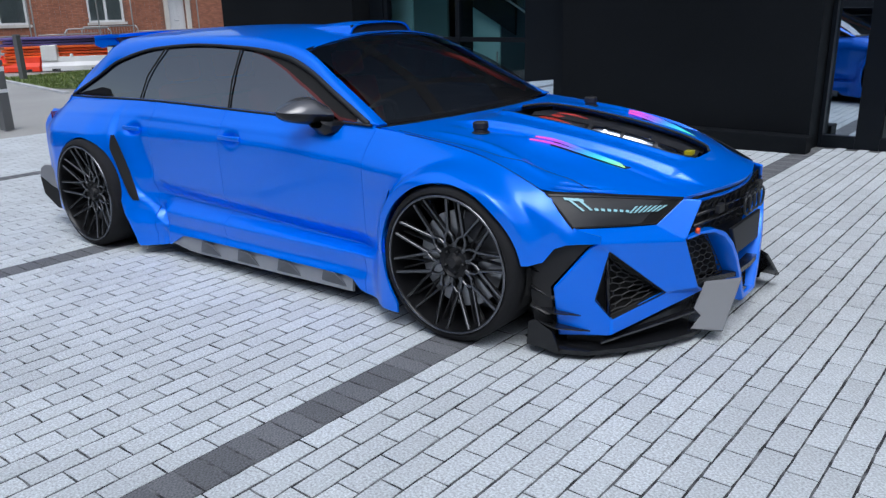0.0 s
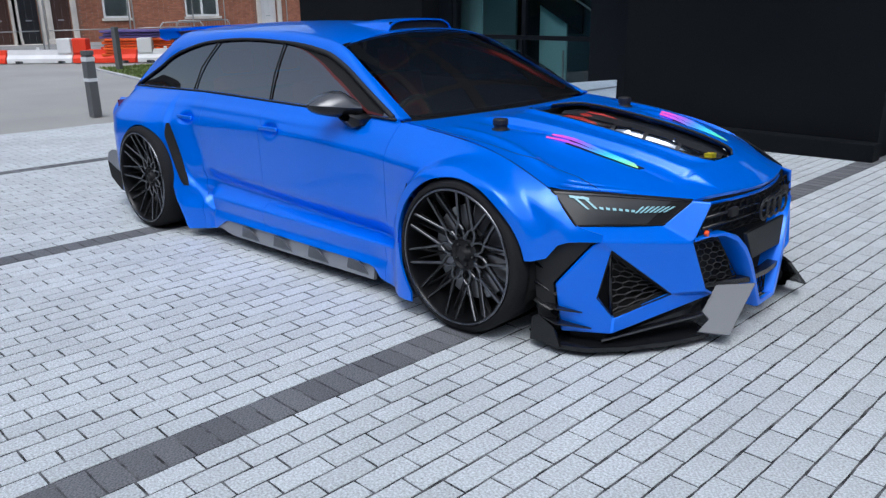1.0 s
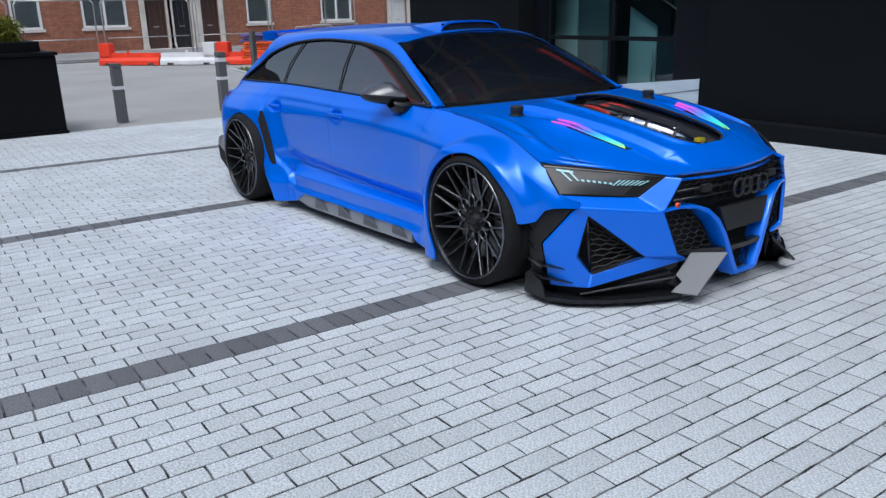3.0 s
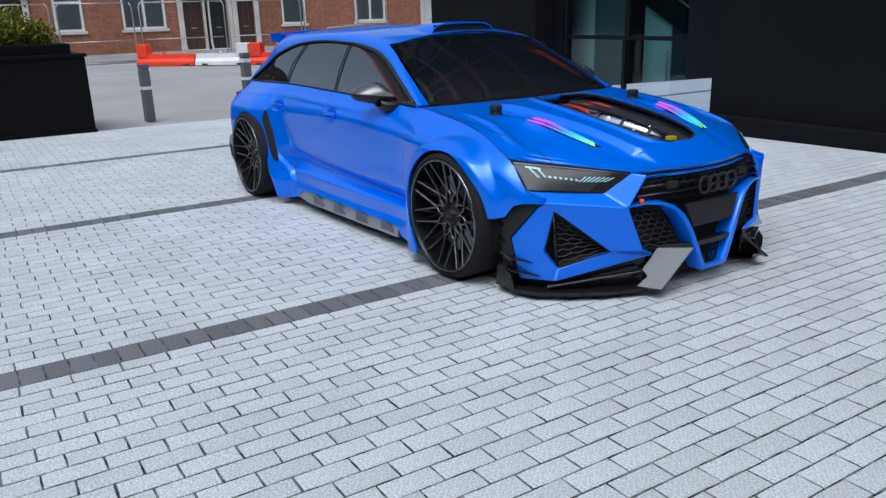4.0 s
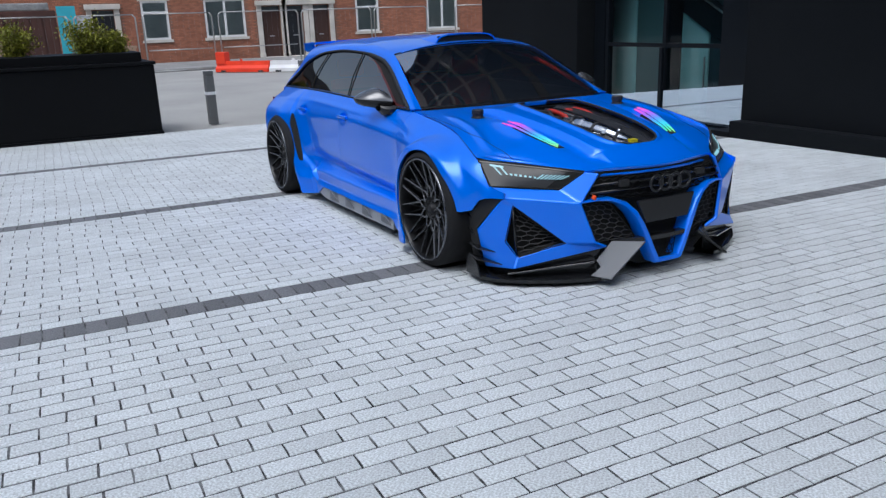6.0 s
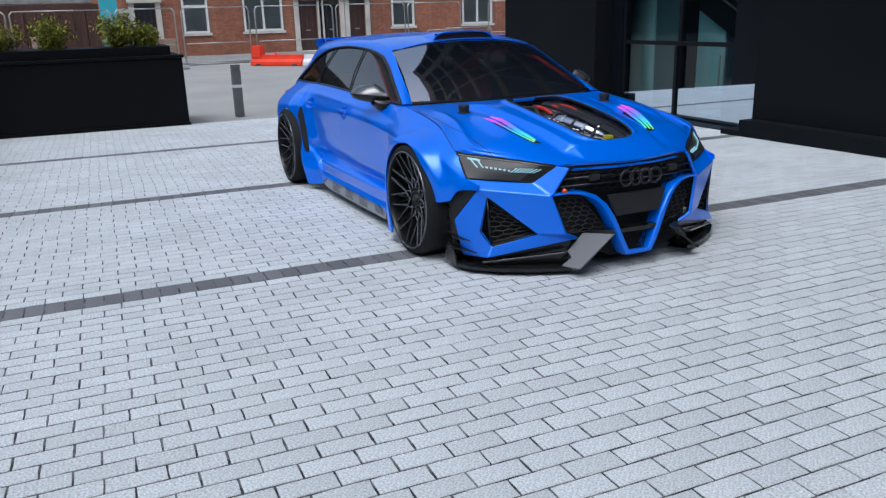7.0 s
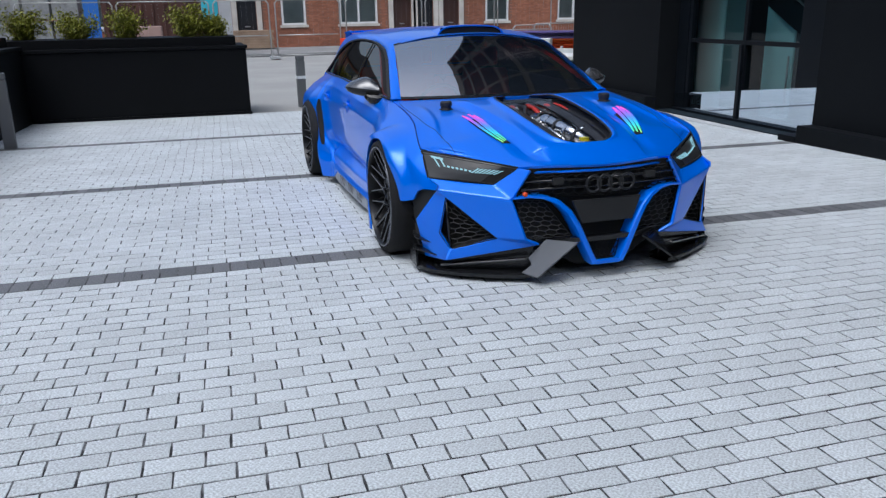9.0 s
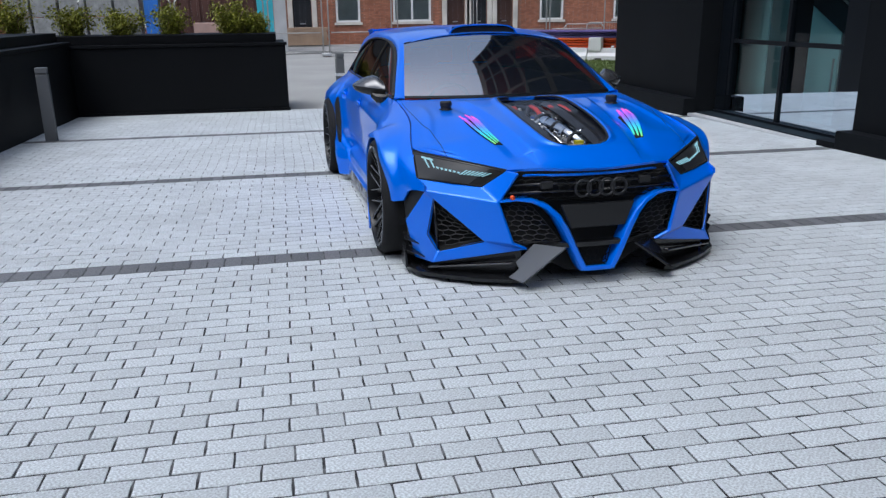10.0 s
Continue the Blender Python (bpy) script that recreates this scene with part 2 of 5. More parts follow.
for x0, x1 in ((-8.345, -7.053), (-6.977, -5.883)):
    for z0, z1 in ((-0.02, 1.01), (1.07, 2.93)):
        pane("pane", x0, x1, GY + 0.004, z0, z1, M_PANE, door)

# upper storeys: unseen panes of dark office glass, added for the windscreen's reflection
M_OFFICE = glass_material("office_glass", (0.03, 0.035, 0.04), 0.024, (0.58, 0.76, 1.0))
for z0, z1 in ((3.7, 6.2), (6.8, 9.4), (10.0, 12.6), (13.2, 15.8), (16.4, 19.0), (19.6, 22.2)):
    for k in range(14 if z0 < 6.5 else 15):
        x = -11.6 + 2.52 * (k if k < 14 else -1.35)
        bm = bmesh.new()
        bm.faces.new([bm.verts.new(p) for p in ((x, WY - 0.012, z0), (x + 2.3, WY - 0.012, z0), (x + 2.3, WY - 0.012, z1), (x, WY - 0.012, z1))])
        part("reflected_window", bm, M_OFFICE, building)

# mirror pane added at the doors' foot to draw the paving's reflection
screen = empty("reflection_pane", None, "mirror pane added at the foot of the entrance doors for a bright reflection", "glass screen")
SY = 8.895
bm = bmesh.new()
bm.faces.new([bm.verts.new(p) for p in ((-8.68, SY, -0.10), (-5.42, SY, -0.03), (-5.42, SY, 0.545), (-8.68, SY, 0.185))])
p = part("reflection_mirror", bm, M_SCREEN, screen)
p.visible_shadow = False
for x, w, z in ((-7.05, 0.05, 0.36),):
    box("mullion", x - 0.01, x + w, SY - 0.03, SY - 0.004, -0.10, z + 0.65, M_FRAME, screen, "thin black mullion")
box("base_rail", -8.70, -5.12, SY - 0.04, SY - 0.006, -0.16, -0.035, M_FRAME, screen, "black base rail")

# lobby: frosted panels and a stair
for x0, x1 in ((-9.12, -8.36), (-7.43, -6.70)):
    tagged(box("teal_screen", x0, x1, 9.5, 9.54, -0.06, 3.19, M_FROST), "pale teal painted screen standing in the lobby", "screen", "teal lobby screens")
tagged(box("dark_teal_screen", -8.355, -7.68, 9.52, 9.56, -0.06, 3.19, material("dark_teal_panel", (0.10, 0.175, 0.18), 0.5, stain=0.1)), "dark teal painted screen standing in the lobby", "screen", "teal lobby screens")
tagged(box("dark_teal_screen", -6.695, -5.75, 9.52, 9.56, -0.06, 3.19, material("navy_panel", (0.030, 0.055, 0.070), 0.5, stain=0.1)), "dark navy painted screen standing in the lobby", "screen", "teal lobby screens")
stair = empty("lobby_stair", None, "dark staircase with a steel handrail inside the lobby", "stairs")
bm = bmesh.new()
for k in range(12):
    add_box(bm, -9.1 + 0.27 * k, -8.80 + 0.27 * k, 10.1, 11.2, 2.3 - 0.19 * k, 2.34 - 0.19 * k)
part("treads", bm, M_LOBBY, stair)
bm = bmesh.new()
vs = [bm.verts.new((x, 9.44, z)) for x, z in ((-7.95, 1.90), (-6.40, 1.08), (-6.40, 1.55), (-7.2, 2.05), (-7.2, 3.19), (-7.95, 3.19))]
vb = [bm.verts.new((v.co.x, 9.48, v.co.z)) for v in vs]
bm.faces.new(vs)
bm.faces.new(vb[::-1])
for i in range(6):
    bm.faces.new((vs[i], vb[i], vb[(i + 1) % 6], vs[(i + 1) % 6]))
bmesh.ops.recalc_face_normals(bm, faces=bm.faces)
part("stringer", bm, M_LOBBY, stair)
tube("handrail", [(-7.3, 9.40, 1.98), (-6.40, 9.40, 1.50), (-6.05, 9.40, 1.30)], 0.016, M_STEEL, stair, "brushed steel handrail")
tube("newel_post", [(-6.69, 9.42, -0.05), (-6.69, 9.42, 0.85)], 0.014, M_STEEL, stair, "thin steel post")

door2 = empty("door_2", None, "black-framed glass entrance with a narrow sidelight", "door", kind="structure")
for x0, x1 in ((-2.14, -2.10), (-1.78, -1.55), (-0.6, -0.5), (0.6, 0.7), (2.0, 2.195)):
    box("door_frame", x0, x1, GY - 0.04, GY + 0.06, -0.05, 3.0, M_FRAME, door2)
for x0, x1 in ((-2.098, -1.782), (-1.548, -0.602), (-0.498, 0.598), (0.702, 1.998)):
    box("rail", x0, x1, GY - 0.035, GY + 0.05, -0.04, 0.10, M_FRAME, door2)
    pane("pane", x0, x1, GY + 0.004, 0.10, 3.0, M_SCREEN if x1 < -1.7 else M_PANE, door2)

# ---- black planter with shrubs ----
planter = empty("planter", None, "long black panelled planter box with a stepped rim", "planter")
PX, PB, PY = -11.77, -0.4, -1.46
box("front_panel", PX - 0.3, PX, PY - 0.35, 2.16, PB, 0.98, M_PLANTER, planter, bevel=0.006)
box("cap", PX - 0.32, PX + 0.03, PY - 0.35, 2.19, 0.984, 1.035, M_PLANTER, planter, "black coping along the top", bevel=0.006)
box("rim", PX - 1.6, PX - 0.2, -9.0, 2.0, 1.04, 1.185, M_PLANTER, planter, "black rim set back from the face", bevel=0.006)
box("end_panel", PX - 1.6, PX - 0.305, 1.85, 2.14, PB, 1.036, M_PLANTER, planter, bevel=0.006)
box("base_board", PX + 0.003, PX + 0.03, PY + 0.1, 2.18, PB, -0.12, M_PLANTER, planter)
box("side_panel", PX - 0.05, -3.0, PY - 0.3, PY, PB, 1.04, M_PLANTER, planter, bevel=0.006)
box("side_cap", PX - 0.02, -3.0, PY - 0.32, PY + 0.03, 1.044, 1.10, M_PLANTER, planter, bevel=0.006)
box("side_rim", PX - 0.1, -3.0, PY - 1.4, PY - 0.2, 1.105, 1.25, M_PLANTER, planter, bevel=0.006)
box("soil", PX - 1.55, PX - 0.31, -9.0, 1.84, 0.85, 1.03, M_JOINT, planter, "dark soil")


def shrub(name, m, w, h, seed, label, n=420):
    rnd = random.Random(seed)
    root = empty(name, m, label, "shrub", "shrubs in the planter")
    bm = bmesh.new()
    tips = []
    for k in range(16):
        a, r = rnd.uniform(0, 6.28), rnd.uniform(0.2, 1.0) * w / 2
        tip = Vector((r * math.cos(a), r * math.sin(a), h * rnd.uniform(0.5, 1.0)))
        tips.append(tip)
        add_tube(bm, [(0.02 * math.cos(a), 0.02 * math.sin(a), 0), tip * 0.5 + Vector((0, 0, 0.05)), tip], [0.008, 0.006, 0.003], 5)
    part("woody_base", bm, M_TIMBER, root)
    bm = bmesh.new()
    for k in range(n):
        tip = rnd.choice(tips)
        p = tip * rnd.uniform(0.12, 1.05) + Vector([rnd.gauss(0, 0.065) for _ in range(3)])
        p.z = max(p.z, 0.02)
        s = rnd.uniform(0.016, 0.040)
        u = Vector([rnd.gauss(0, 1) for _ in range(3)]).normalized()
        v = u.orthogonal().normalized() * 0.45
        pts = [p - u * s, p + v * s, p + u * s, p - v * s]
        bm.faces.new([bm.verts.new(c) for c in pts])
    part("foliage", bm, M_LEAF, root)
    return root


for k, (y, w, h) in enumerate(((1.2, 0.95, 0.62), (0.1, 0.75, 0.56), (-0.72, 0.8, 0.52), (-1.6, 0.95, 0.58), (-2.5, 0.8, 0.75), (-3.3, 0.9, 0.65), (-4.1, 0.9, 0.7), (1.62, 0.4, 0.4))):
    shrub("shrub", pose(-12.65 - 0.1 * (k % 2), y, 1.10), w, h, 20 + k, "yellow-green leafy shrub growing in the black planter", 3300)


# ---- bollards ----
def bollard(x, y, h, bands, label, turn):
    root = empty("bollard", pose(x, y, max(FALL * x, FAR_Z) - 0.01, 0, 0, turn), label, "bollard", "grey bollards")
    w = 0.074
    box("post", -w, w, -w, w, 0, h - 0.09, M_GREY_POST, root, bevel=0.008)
    box("neck", -w + 0.012, w - 0.012, -w + 0.012, w - 0.012, h - 0.09, h - 0.075, M_GREY_POST, root)
    box("cap", -w, w, -w, w, h - 0.075, h, M_GREY_POST, root, bevel=0.008)
    for b0, b1 in bands:
        box("reflective_band", -w - 0.003, w + 0.003, -w - 0.003, w + 0.003, b0, b1, M_BAND_WHITE, root, "white reflective band")
    return root


bollard(-12.69, 3.18, 0.97, ((0.545, 0.60),), "square grey metal bollard with one white band", 9)
bollard(-12.95, 5.06, 1.06, ((0.57, 0.625), (0.89, 0.96)), "square grey metal bollard with two white bands", 9)
bollard(-8.69, -1.10, 1.00, (), "square dark grey bollard beside the black planter", 8)
bollard(-23.1, 9.7, 1.2, (), "dark grey square post on the grass verge", 20)


# ---- red and white road barriers ----
def barrier(p, q, mat, label, tall_start, tall_end):
    a, b = Vector(p), Vector(q)
    d = b - a
    n = d.length
    root = empty("road_barrier", pose(a.x, a.y, FAR_Z, 0, 0, math.degrees(math.atan2(d.y, d.x))), label, "barrier", "water-filled road barriers")
    bm = bmesh.new()
    prof = [(-0.22, 0), (-0.22, 0.14), (-0.12, 0.26), (-0.10, 0.42), (0.10, 0.42), (0.12, 0.26), (0.22, 0.14), (0.22, 0)]
    ends = [[bm.verts.new((x, y, z)) for y, z in prof] for x in (0.02, n - 0.02)]
    for i in range(8):
        j = (i + 1) % 8
        bm.faces.new((ends[0][i], ends[1][i], ends[1][j], ends[0][j]))
    bm.faces.new(ends[0][::-1])
    bm.faces.new(ends[1])
    bmesh.ops.recalc_face_normals(bm, faces=bm.faces)
    part("body", bm, mat, root)
    for on, x in ((tall_start, 0.03), (tall_end, n - 0.5)):
        if on:
            box("end_block", x, x + 0.47, -0.17, 0.17, 0.30, 0.78, mat, root, bevel=0.04)
    for x in (0.3, n - 0.5):
        box("foot_slot", x, x + 0.25, -0.224, -0.218, 0.0, 0.07, M_JOINT, root)
    tube("filler_cap", [(n * 0.45, 0, 0.42), (n * 0.45, 0, 0.50)], 0.05, mat, root)
    return root


LINE = [(-30.9, 6.75), (-28.8, 8.4), (-27.2, 9.95), (-25.6, 11.4), (-24.4, 12.95), (-23.2, 14.5)]
for k, (p, q) in enumerate(zip(LINE, LINE[1:])):
    red = k in (0, 2)
    barrier(p, q, M_RED if red else M_WPLASTIC, ("red" if red else "white") + " plastic water-filled road barrier", k != 1, k == 1)

# stack of orange and purple barrier boards behind the verge
for k in range(9):
    purple = k >= 6
    root = empty("barrier_board", pose(-26.6 + 0.05 * (k % 3), 10.9, 0.02 + 0.095 * k - (0.02 if purple else 0), 0, 0, 58 + (k * 7 % 5) - (4 if purple else 0)), "long %s plastic barrier board lying in a stack" % ("purple" if purple else "orange"), "barrier board", "stacked barrier boards")
    box("board", -0.2 + 0.1 * (k % 2), 4.6 + 0.3 * (k % 3), -0.5, 0.5, 0, 0.075, M_PURPLE if purple else M_ORANGE, root, bevel=0.02)
tagged(box("stack_pallet", -27.6, -26.6, 11.2, 14.4, FAR_Z, 0.015, M_TIMBER), "timber bearers under the stacked barrier boards", "pallet")


# ---- site fence ----
def fence_panel(y0, y1, x, lean, h, label, low=False):
    root = empty("fence_panel", pose(x, y0, FAR_Z, 0, lean, 0), label, "fence", "temporary site fence")
    w = y1 - y0
    for y in (0.03, w - 0.03):
        tube("upright", [(0, y, 0.0), (0, y, h - 0.12), (0, y + (0.1 if y < w / 2 else -0.1), h)], 0.030, M_GALV, root, sides=6)
    for z in ((h, 0.12) if low else (h, 0.95, 0.15)):
        tube("rail", [(0, 0.13, z), (0, w - 0.13, z)], 0.025, M_GALV, root, sides=6)
    bm = bmesh.new()
    step = 0.12 if low else 0.22
    for k in range(1, int(w / step)):
        add_tube(bm, [(0, k * step, 0.15), (0, k * step, h)], 0.006 if low else 0.0017, 3, cap=False)
    part("mesh_infill", bm, M_GALV, root, "thin wire infill")
    for y in (0.0, w):
        box("foot_block", -0.3, 0.3, y - 0.1, y + 0.1, 0, 0.12, M_CONCRETE, root, bevel=0.02)


FENCE = "galvanised temporary fence panel on concrete feet"
for y0, y1 in ((-5.6, -2.1), (-2.0, 1.5), (1.62, 3.85), (4.05, 6.75), (6.95, 10.3), (10.4, 13.6), (13.7, 16.3), (17.7, 20.9)):
    fence_panel(y0, y1, -31.0, 0.0, 2.33, FENCE)
fence_panel(15.2, 17.6, -30.4, 0, 1.2, "low galvanised crowd barrier with close bars", low=True)
fence_panel(13.0, 14.7, -27.2, 0, 1.2, "low galvanised crowd barrier with close bars", low=True)

# ---- unseen walls added behind the camera to close the yard and darken reflections ----
tagged(box("wall_south", -62, 24.6, -21.6, -21, -0.6, 13.5, M_REFLECTION_BLOCK), "unseen dark wall added across the yard to darken reflections", "wall", kind="structure")
tagged(box("wall_east", 24, 24.6, -20.99, 40, -0.6, 14.0, M_REFLECTION_BLOCK), "unseen dark wall added beyond the paving to darken reflections", "wall", kind="structure")

# ---- terraced brick houses ----
HX = -41.0
M_WINGLASS = material("house_window_glass", (0.10, 0.12, 0.13), 0.08, stain=0.3, stain_scale=1.5)
M_CURTAIN = material("net_curtain", (0.46, 0.49, 0.48), 0.9, grain=0.15, grain_scale=25, stain=0.15)
M_SLATE = material("roof_slate", (0.06, 0.065, 0.075), 0.7, island=0.2)

WINDOWS = ((-9.5, -8.2), (-5.2, -3.2), (5.1, 6.4), (8.2, 10.3), (16.55, 17.95), (21.0, 23.0), (29.5, 31.5))
DOORS = ((-1.2, -0.2, "brown"), (2.83, 3.8, "black"), (11.2, 12.18, "brown"), (12.58, 13.46, "black"), (14.05, 14.95, "brown"), (25.7, 26.8, "white"))
SILL, HEAD = 1.05, 2.95


def house_wall(y0, y1, name):
    """The wall of one house, with its openings cut through."""
    cuts = sorted([(a, b, SILL, HEAD) for a, b in WINDOWS if y0 <= a < y1] + [(a, b, FAR_Z + 0.1, 2.55) for a, b, _ in DOORS if y0 <= a < y1])
    y = y0
    out = box("wall", HX - 0.3, HX, y1 - 0.05, y1, FAR_Z, 6.0, M_MORTAR, name)
    for a, b, z0, z1 in cuts:
        box("wall_pier", HX - 0.3, HX, y, a, FAR_Z, 6.0, M_MORTAR, name)
        box("wall_head", HX - 0.3, HX, a, b, z1, 6.0, M_MORTAR, name)
        if z0 > 0.5:
            box("wall_apron", HX - 0.3, HX, a, b, FAR_Z, z0, M_MORTAR, name)
        y = b
    box("wall_pier", HX - 0.3, HX, y, y1 - 0.05, FAR_Z, 6.0, M_MORTAR, name)
    return out


def house(y0, y1, label):
    root = empty("terraced_house", None, label, "house", "terraced brick houses")
    wall = house_wall(y0, y1, root)
    cuts = [(a, b, SILL - 0.14, HEAD + 0.22) for a, b in WINDOWS] + [(a - 0.32, b + 0.32, FAR_Z, 2.85) for a, b, _ in DOORS]
    bm = bmesh.new()
    z, row = FAR_Z + 0.1, 0
    while z < 3.4:
        y = y0 - (0.115 if row % 2 else 0)
        while y < y1:
            ya, yb = max(y, y0), min(y + 0.222, y1)
            if yb - ya > 0.03 and not any(a < yb and b > ya and c < z + 0.07 and d > z for a, b, c, d in cuts):
                d = random.uniform(0.004, 0.009)
                vs = [bm.verts.new((HX + e, p, q)) for e, p, q in ((0, ya, z), (0, yb, z), (0, yb, z + 0.068), (0, ya, z + 0.068), (d, ya, z), (d, yb, z), (d, yb, z + 0.068), (d, ya, z + 0.068))]
                for f in ((4, 5, 6, 7), (0, 1, 5, 4), (3, 7, 6, 2), (0, 4, 7, 3), (1, 2, 6, 5)):
                    bm.faces.new([vs[i] for i in f])
            y += 0.232
        z += 0.079
        row += 1
    tagged(part("brickwork", bm, M_BRICK, wall), kind="stuff")
    for a, b in WINDOWS:
        if not y0 <= a < y1:
            continue
        win = box("window", HX - 0.14, HX - 0.10, a, b, SILL, HEAD, M_CURTAIN, root, "white-framed window with pale net curtains")
        box("sill", HX - 0.05, HX + 0.09, a - 0.1, b + 0.1, SILL - 0.13, SILL, M_STONE, win)
        box("lintel", HX - 0.05, HX + 0.03, a - 0.12, b + 0.12, HEAD, HEAD + 0.2, M_STONE, win)
        bars = [a, b - 0.11] + ([(a + b) / 2 - 0.05] if b - a > 1.6 else [])
        for y in bars:
            box("frame", HX - 0.097, HX - 0.012, y, y + 0.11, SILL, HEAD, M_WHITE, win)
        for z in (SILL, HEAD - 0.09) + ((2.35,) if b - a < 1.6 else ()):
            box("frame", HX - 0.097, HX - 0.015, a + 0.112, b - 0.112, z, z + 0.10, M_WHITE, win)
        bm = bmesh.new()
        bm.faces.new([bm.verts.new((HX - 0.09, y, z)) for y, z in ((a + 0.08, SILL + 0.09), (b - 0.08, SILL + 0.09), (b - 0.08, HEAD - 0.09), (a + 0.08, HEAD - 0.09))])
        part("pane", bm, M_WINPANE, win)
    for a, b, tone in DOORS:
        if not y0 <= a < y1:
            continue
        mat = {"brown": M_DOOR_BROWN, "black": M_DOOR_BLACK, "white": M_WHITE}[tone]
        d = box("door", HX - 0.2, HX - 0.14, a, b, FAR_Z + 0.12, 2.3, mat, root, tone + " panelled front door")
        for k in range(2):
            for z0, z1 in ((0.15, 0.85), (1.15, 2.0)):
                ya = a + 0.12 + k * (b - a - 0.12) / 2
                box("panel", HX - 0.138, HX - 0.12, ya, ya + (b - a - 0.36) / 2, z0, z1, mat, d, bevel=0.01)
        box("letter_plate", HX - 0.138, HX - 0.115, (a + b) / 2 - 0.14, (a + b) / 2 + 0.14, 0.98, 1.04, M_STEEL, d)
        for y in (a - 0.28, b + 0.02):
            box("pilaster", HX - 0.1, HX + 0.10, y, y + 0.26, FAR_Z, 2.6, M_STONE, root, "pale painted stone pilaster", bevel=0.015)
            box("pilaster_base", HX - 0.1, HX + 0.14, y - 0.02, y + 0.28, FAR_Z - 0.01, 0.12, M_STONE, root, bevel=0.015)
        box("fanlight", HX - 0.2, HX - 0.16, a, b, 2.305, 2.55, M_WINGLASS, root)
        box("cornice", HX - 0.05, HX + 0.22, a - 0.34, b + 0.34, 2.6, 2.85, M_STONE, root, bevel=0.02)
        box("door_step", HX - 0.1, HX + 0.45, a - 0.05, b + 0.05, FAR_Z - 0.02, FAR_Z + 0.118, M_STONE, root, bevel=0.015)
    for k in range(int((y1 - y0) // 2.6)):
        a = y0 + 0.8 + 2.6 * k
        w = box("window", HX + 0.003, HX + 0.03, a, a + 1.2, 3.9, 5.4, M_WINGLASS, root, "white-framed upper window")
        for y in (a - 0.06, a + 1.2):
            box("frame", HX + 0.003, HX + 0.06, y, y + 0.06, 3.84, 5.46, M_WHITE, w)
        box("sill", HX + 0.003, HX + 0.10, a - 0.1, a + 1.3, 3.74, 3.84, M_STONE, w)
    bm = bmesh.new()
    for z0, z1, x0, x1 in ((6.0, 9.0, HX + 0.25, HX - 4.0), (9.0, 6.0, HX - 4.0, HX - 8.2)):
        n = 8
        for i in range(n):
            u0, u1 = i / n, (i + 1) / n + 0.02
            xa, xb = x0 + (x1 - x0) * u0, x0 + (x1 - x0) * u1
            za, zb = z0 + (z1 - z0) * u0, z0 + (z1 - z0) * u1
            add_box(bm, min(xa, xb), max(xa, xb), y0 + 0.002, y1 - 0.002, min(za, zb) - 0.02, max(za, zb) + 0.02)
    part("roof", bm, M_SLATE, root, "dark slate roof")
    box("gutter", HX + 0.1, HX + 0.26, y0, y1 - 0.003, 5.88, 5.99, M_DOOR_BLACK, root)


M_WINPANE = glass_material("window_pane", (0.8, 0.85, 0.85), None)
for y0, y1, lab in ((-12.0, -2.0, "red brick terraced house with white windows"), (-2.0, 4.6, "red brick terraced house with a black door in a stone surround"), (4.6, 12.38, "red brick terraced house with a brown door and wide window"), (12.38, 13.75, "red brick terraced house with a black door"), (13.75, 19.5, "red brick terraced house with a brown door"), (19.5, 33.0, "red brick terraced house with a white door")):
    house(y0, y1, lab)
box("far_yard_wall", -41.3, -41.0, 33.003, 80, FAR_Z, 3.2, M_MORTAR)
tagged(bpy.data.objects["far_yard_wall"], "long brick yard wall beyond the houses", "wall", kind="structure")
for k in range(7):
    tagged(box("timber_board", -40.2 + 0.02 * k, -38.9, 2.3 + 0.03 * k, 4.5 - 0.04 * (k % 3), -0.03 + 0.125 * k, 0.09 + 0.125 * k, M_TIMBER, bevel=0.01), "sawn timber board in a low stack before a doorway", "timber", "stacked timber boards")
M_CYAN = material("cyan_sheet", (0.06, 0.45, 0.55), 0.5, stain=0.15)
M_BLUE = material("blue_sheet", (0.03, 0.16, 0.55), 0.5, stain=0.15)
M_RUST = material("rust_brown_steel", (0.075, 0.03, 0.022), 0.7, stain=0.3, stain_scale=1.0)
tagged(box("cyan_hoarding", -34.05, -34.0, 1.15, 1.85, FAR_Z, 2.6, M_CYAN, bevel=0.01), "upright cyan plastic hoarding sheet", "hoarding")
tagged(box("grey_hoarding", -34.05, -34.0, 1.87, 2.4, FAR_Z, 2.2, M_CONCRETE, bevel=0.01), "upright grey hoarding sheet", "hoarding")
tagged(box("blue_hoarding", -34.05, -34.0, -3.6, -3.0, FAR_Z, 2.9, M_BLUE, bevel=0.01), "upright blue plastic hoarding sheet", "hoarding")
skip = empty("skip_container", None, "rust-brown steel site container behind the planter", "container")
box("container_body", -36.4, -34.0, -2.9, 1.1, FAR_Z, 2.45, M_RUST, skip, bevel=0.02)
for k in range(9):
    box("rib", -33.997, -33.94, -2.8 + 0.46 * k, -2.66 + 0.46 * k, FAR_Z + 0.05, 2.38, M_RUST, skip)
tagged(box("grey_sheet_load", -36.2, -34.1, -2.7, 0.9, 2.454, 2.75, M_WRAP, bevel=0.05), "grey sheeted load on top of the site container", "load")
trough = empty("clay_trough", pose(-33.0, -1.0, FAR_Z), "pale pink clay trough on a stand", "planter")
box("trough_body", -0.25, 0.25, -0.5, 0.5, 0.95, 1.40, material("clay", (0.42, 0.28, 0.24), 0.8, stain=0.15), trough, bevel=0.05)
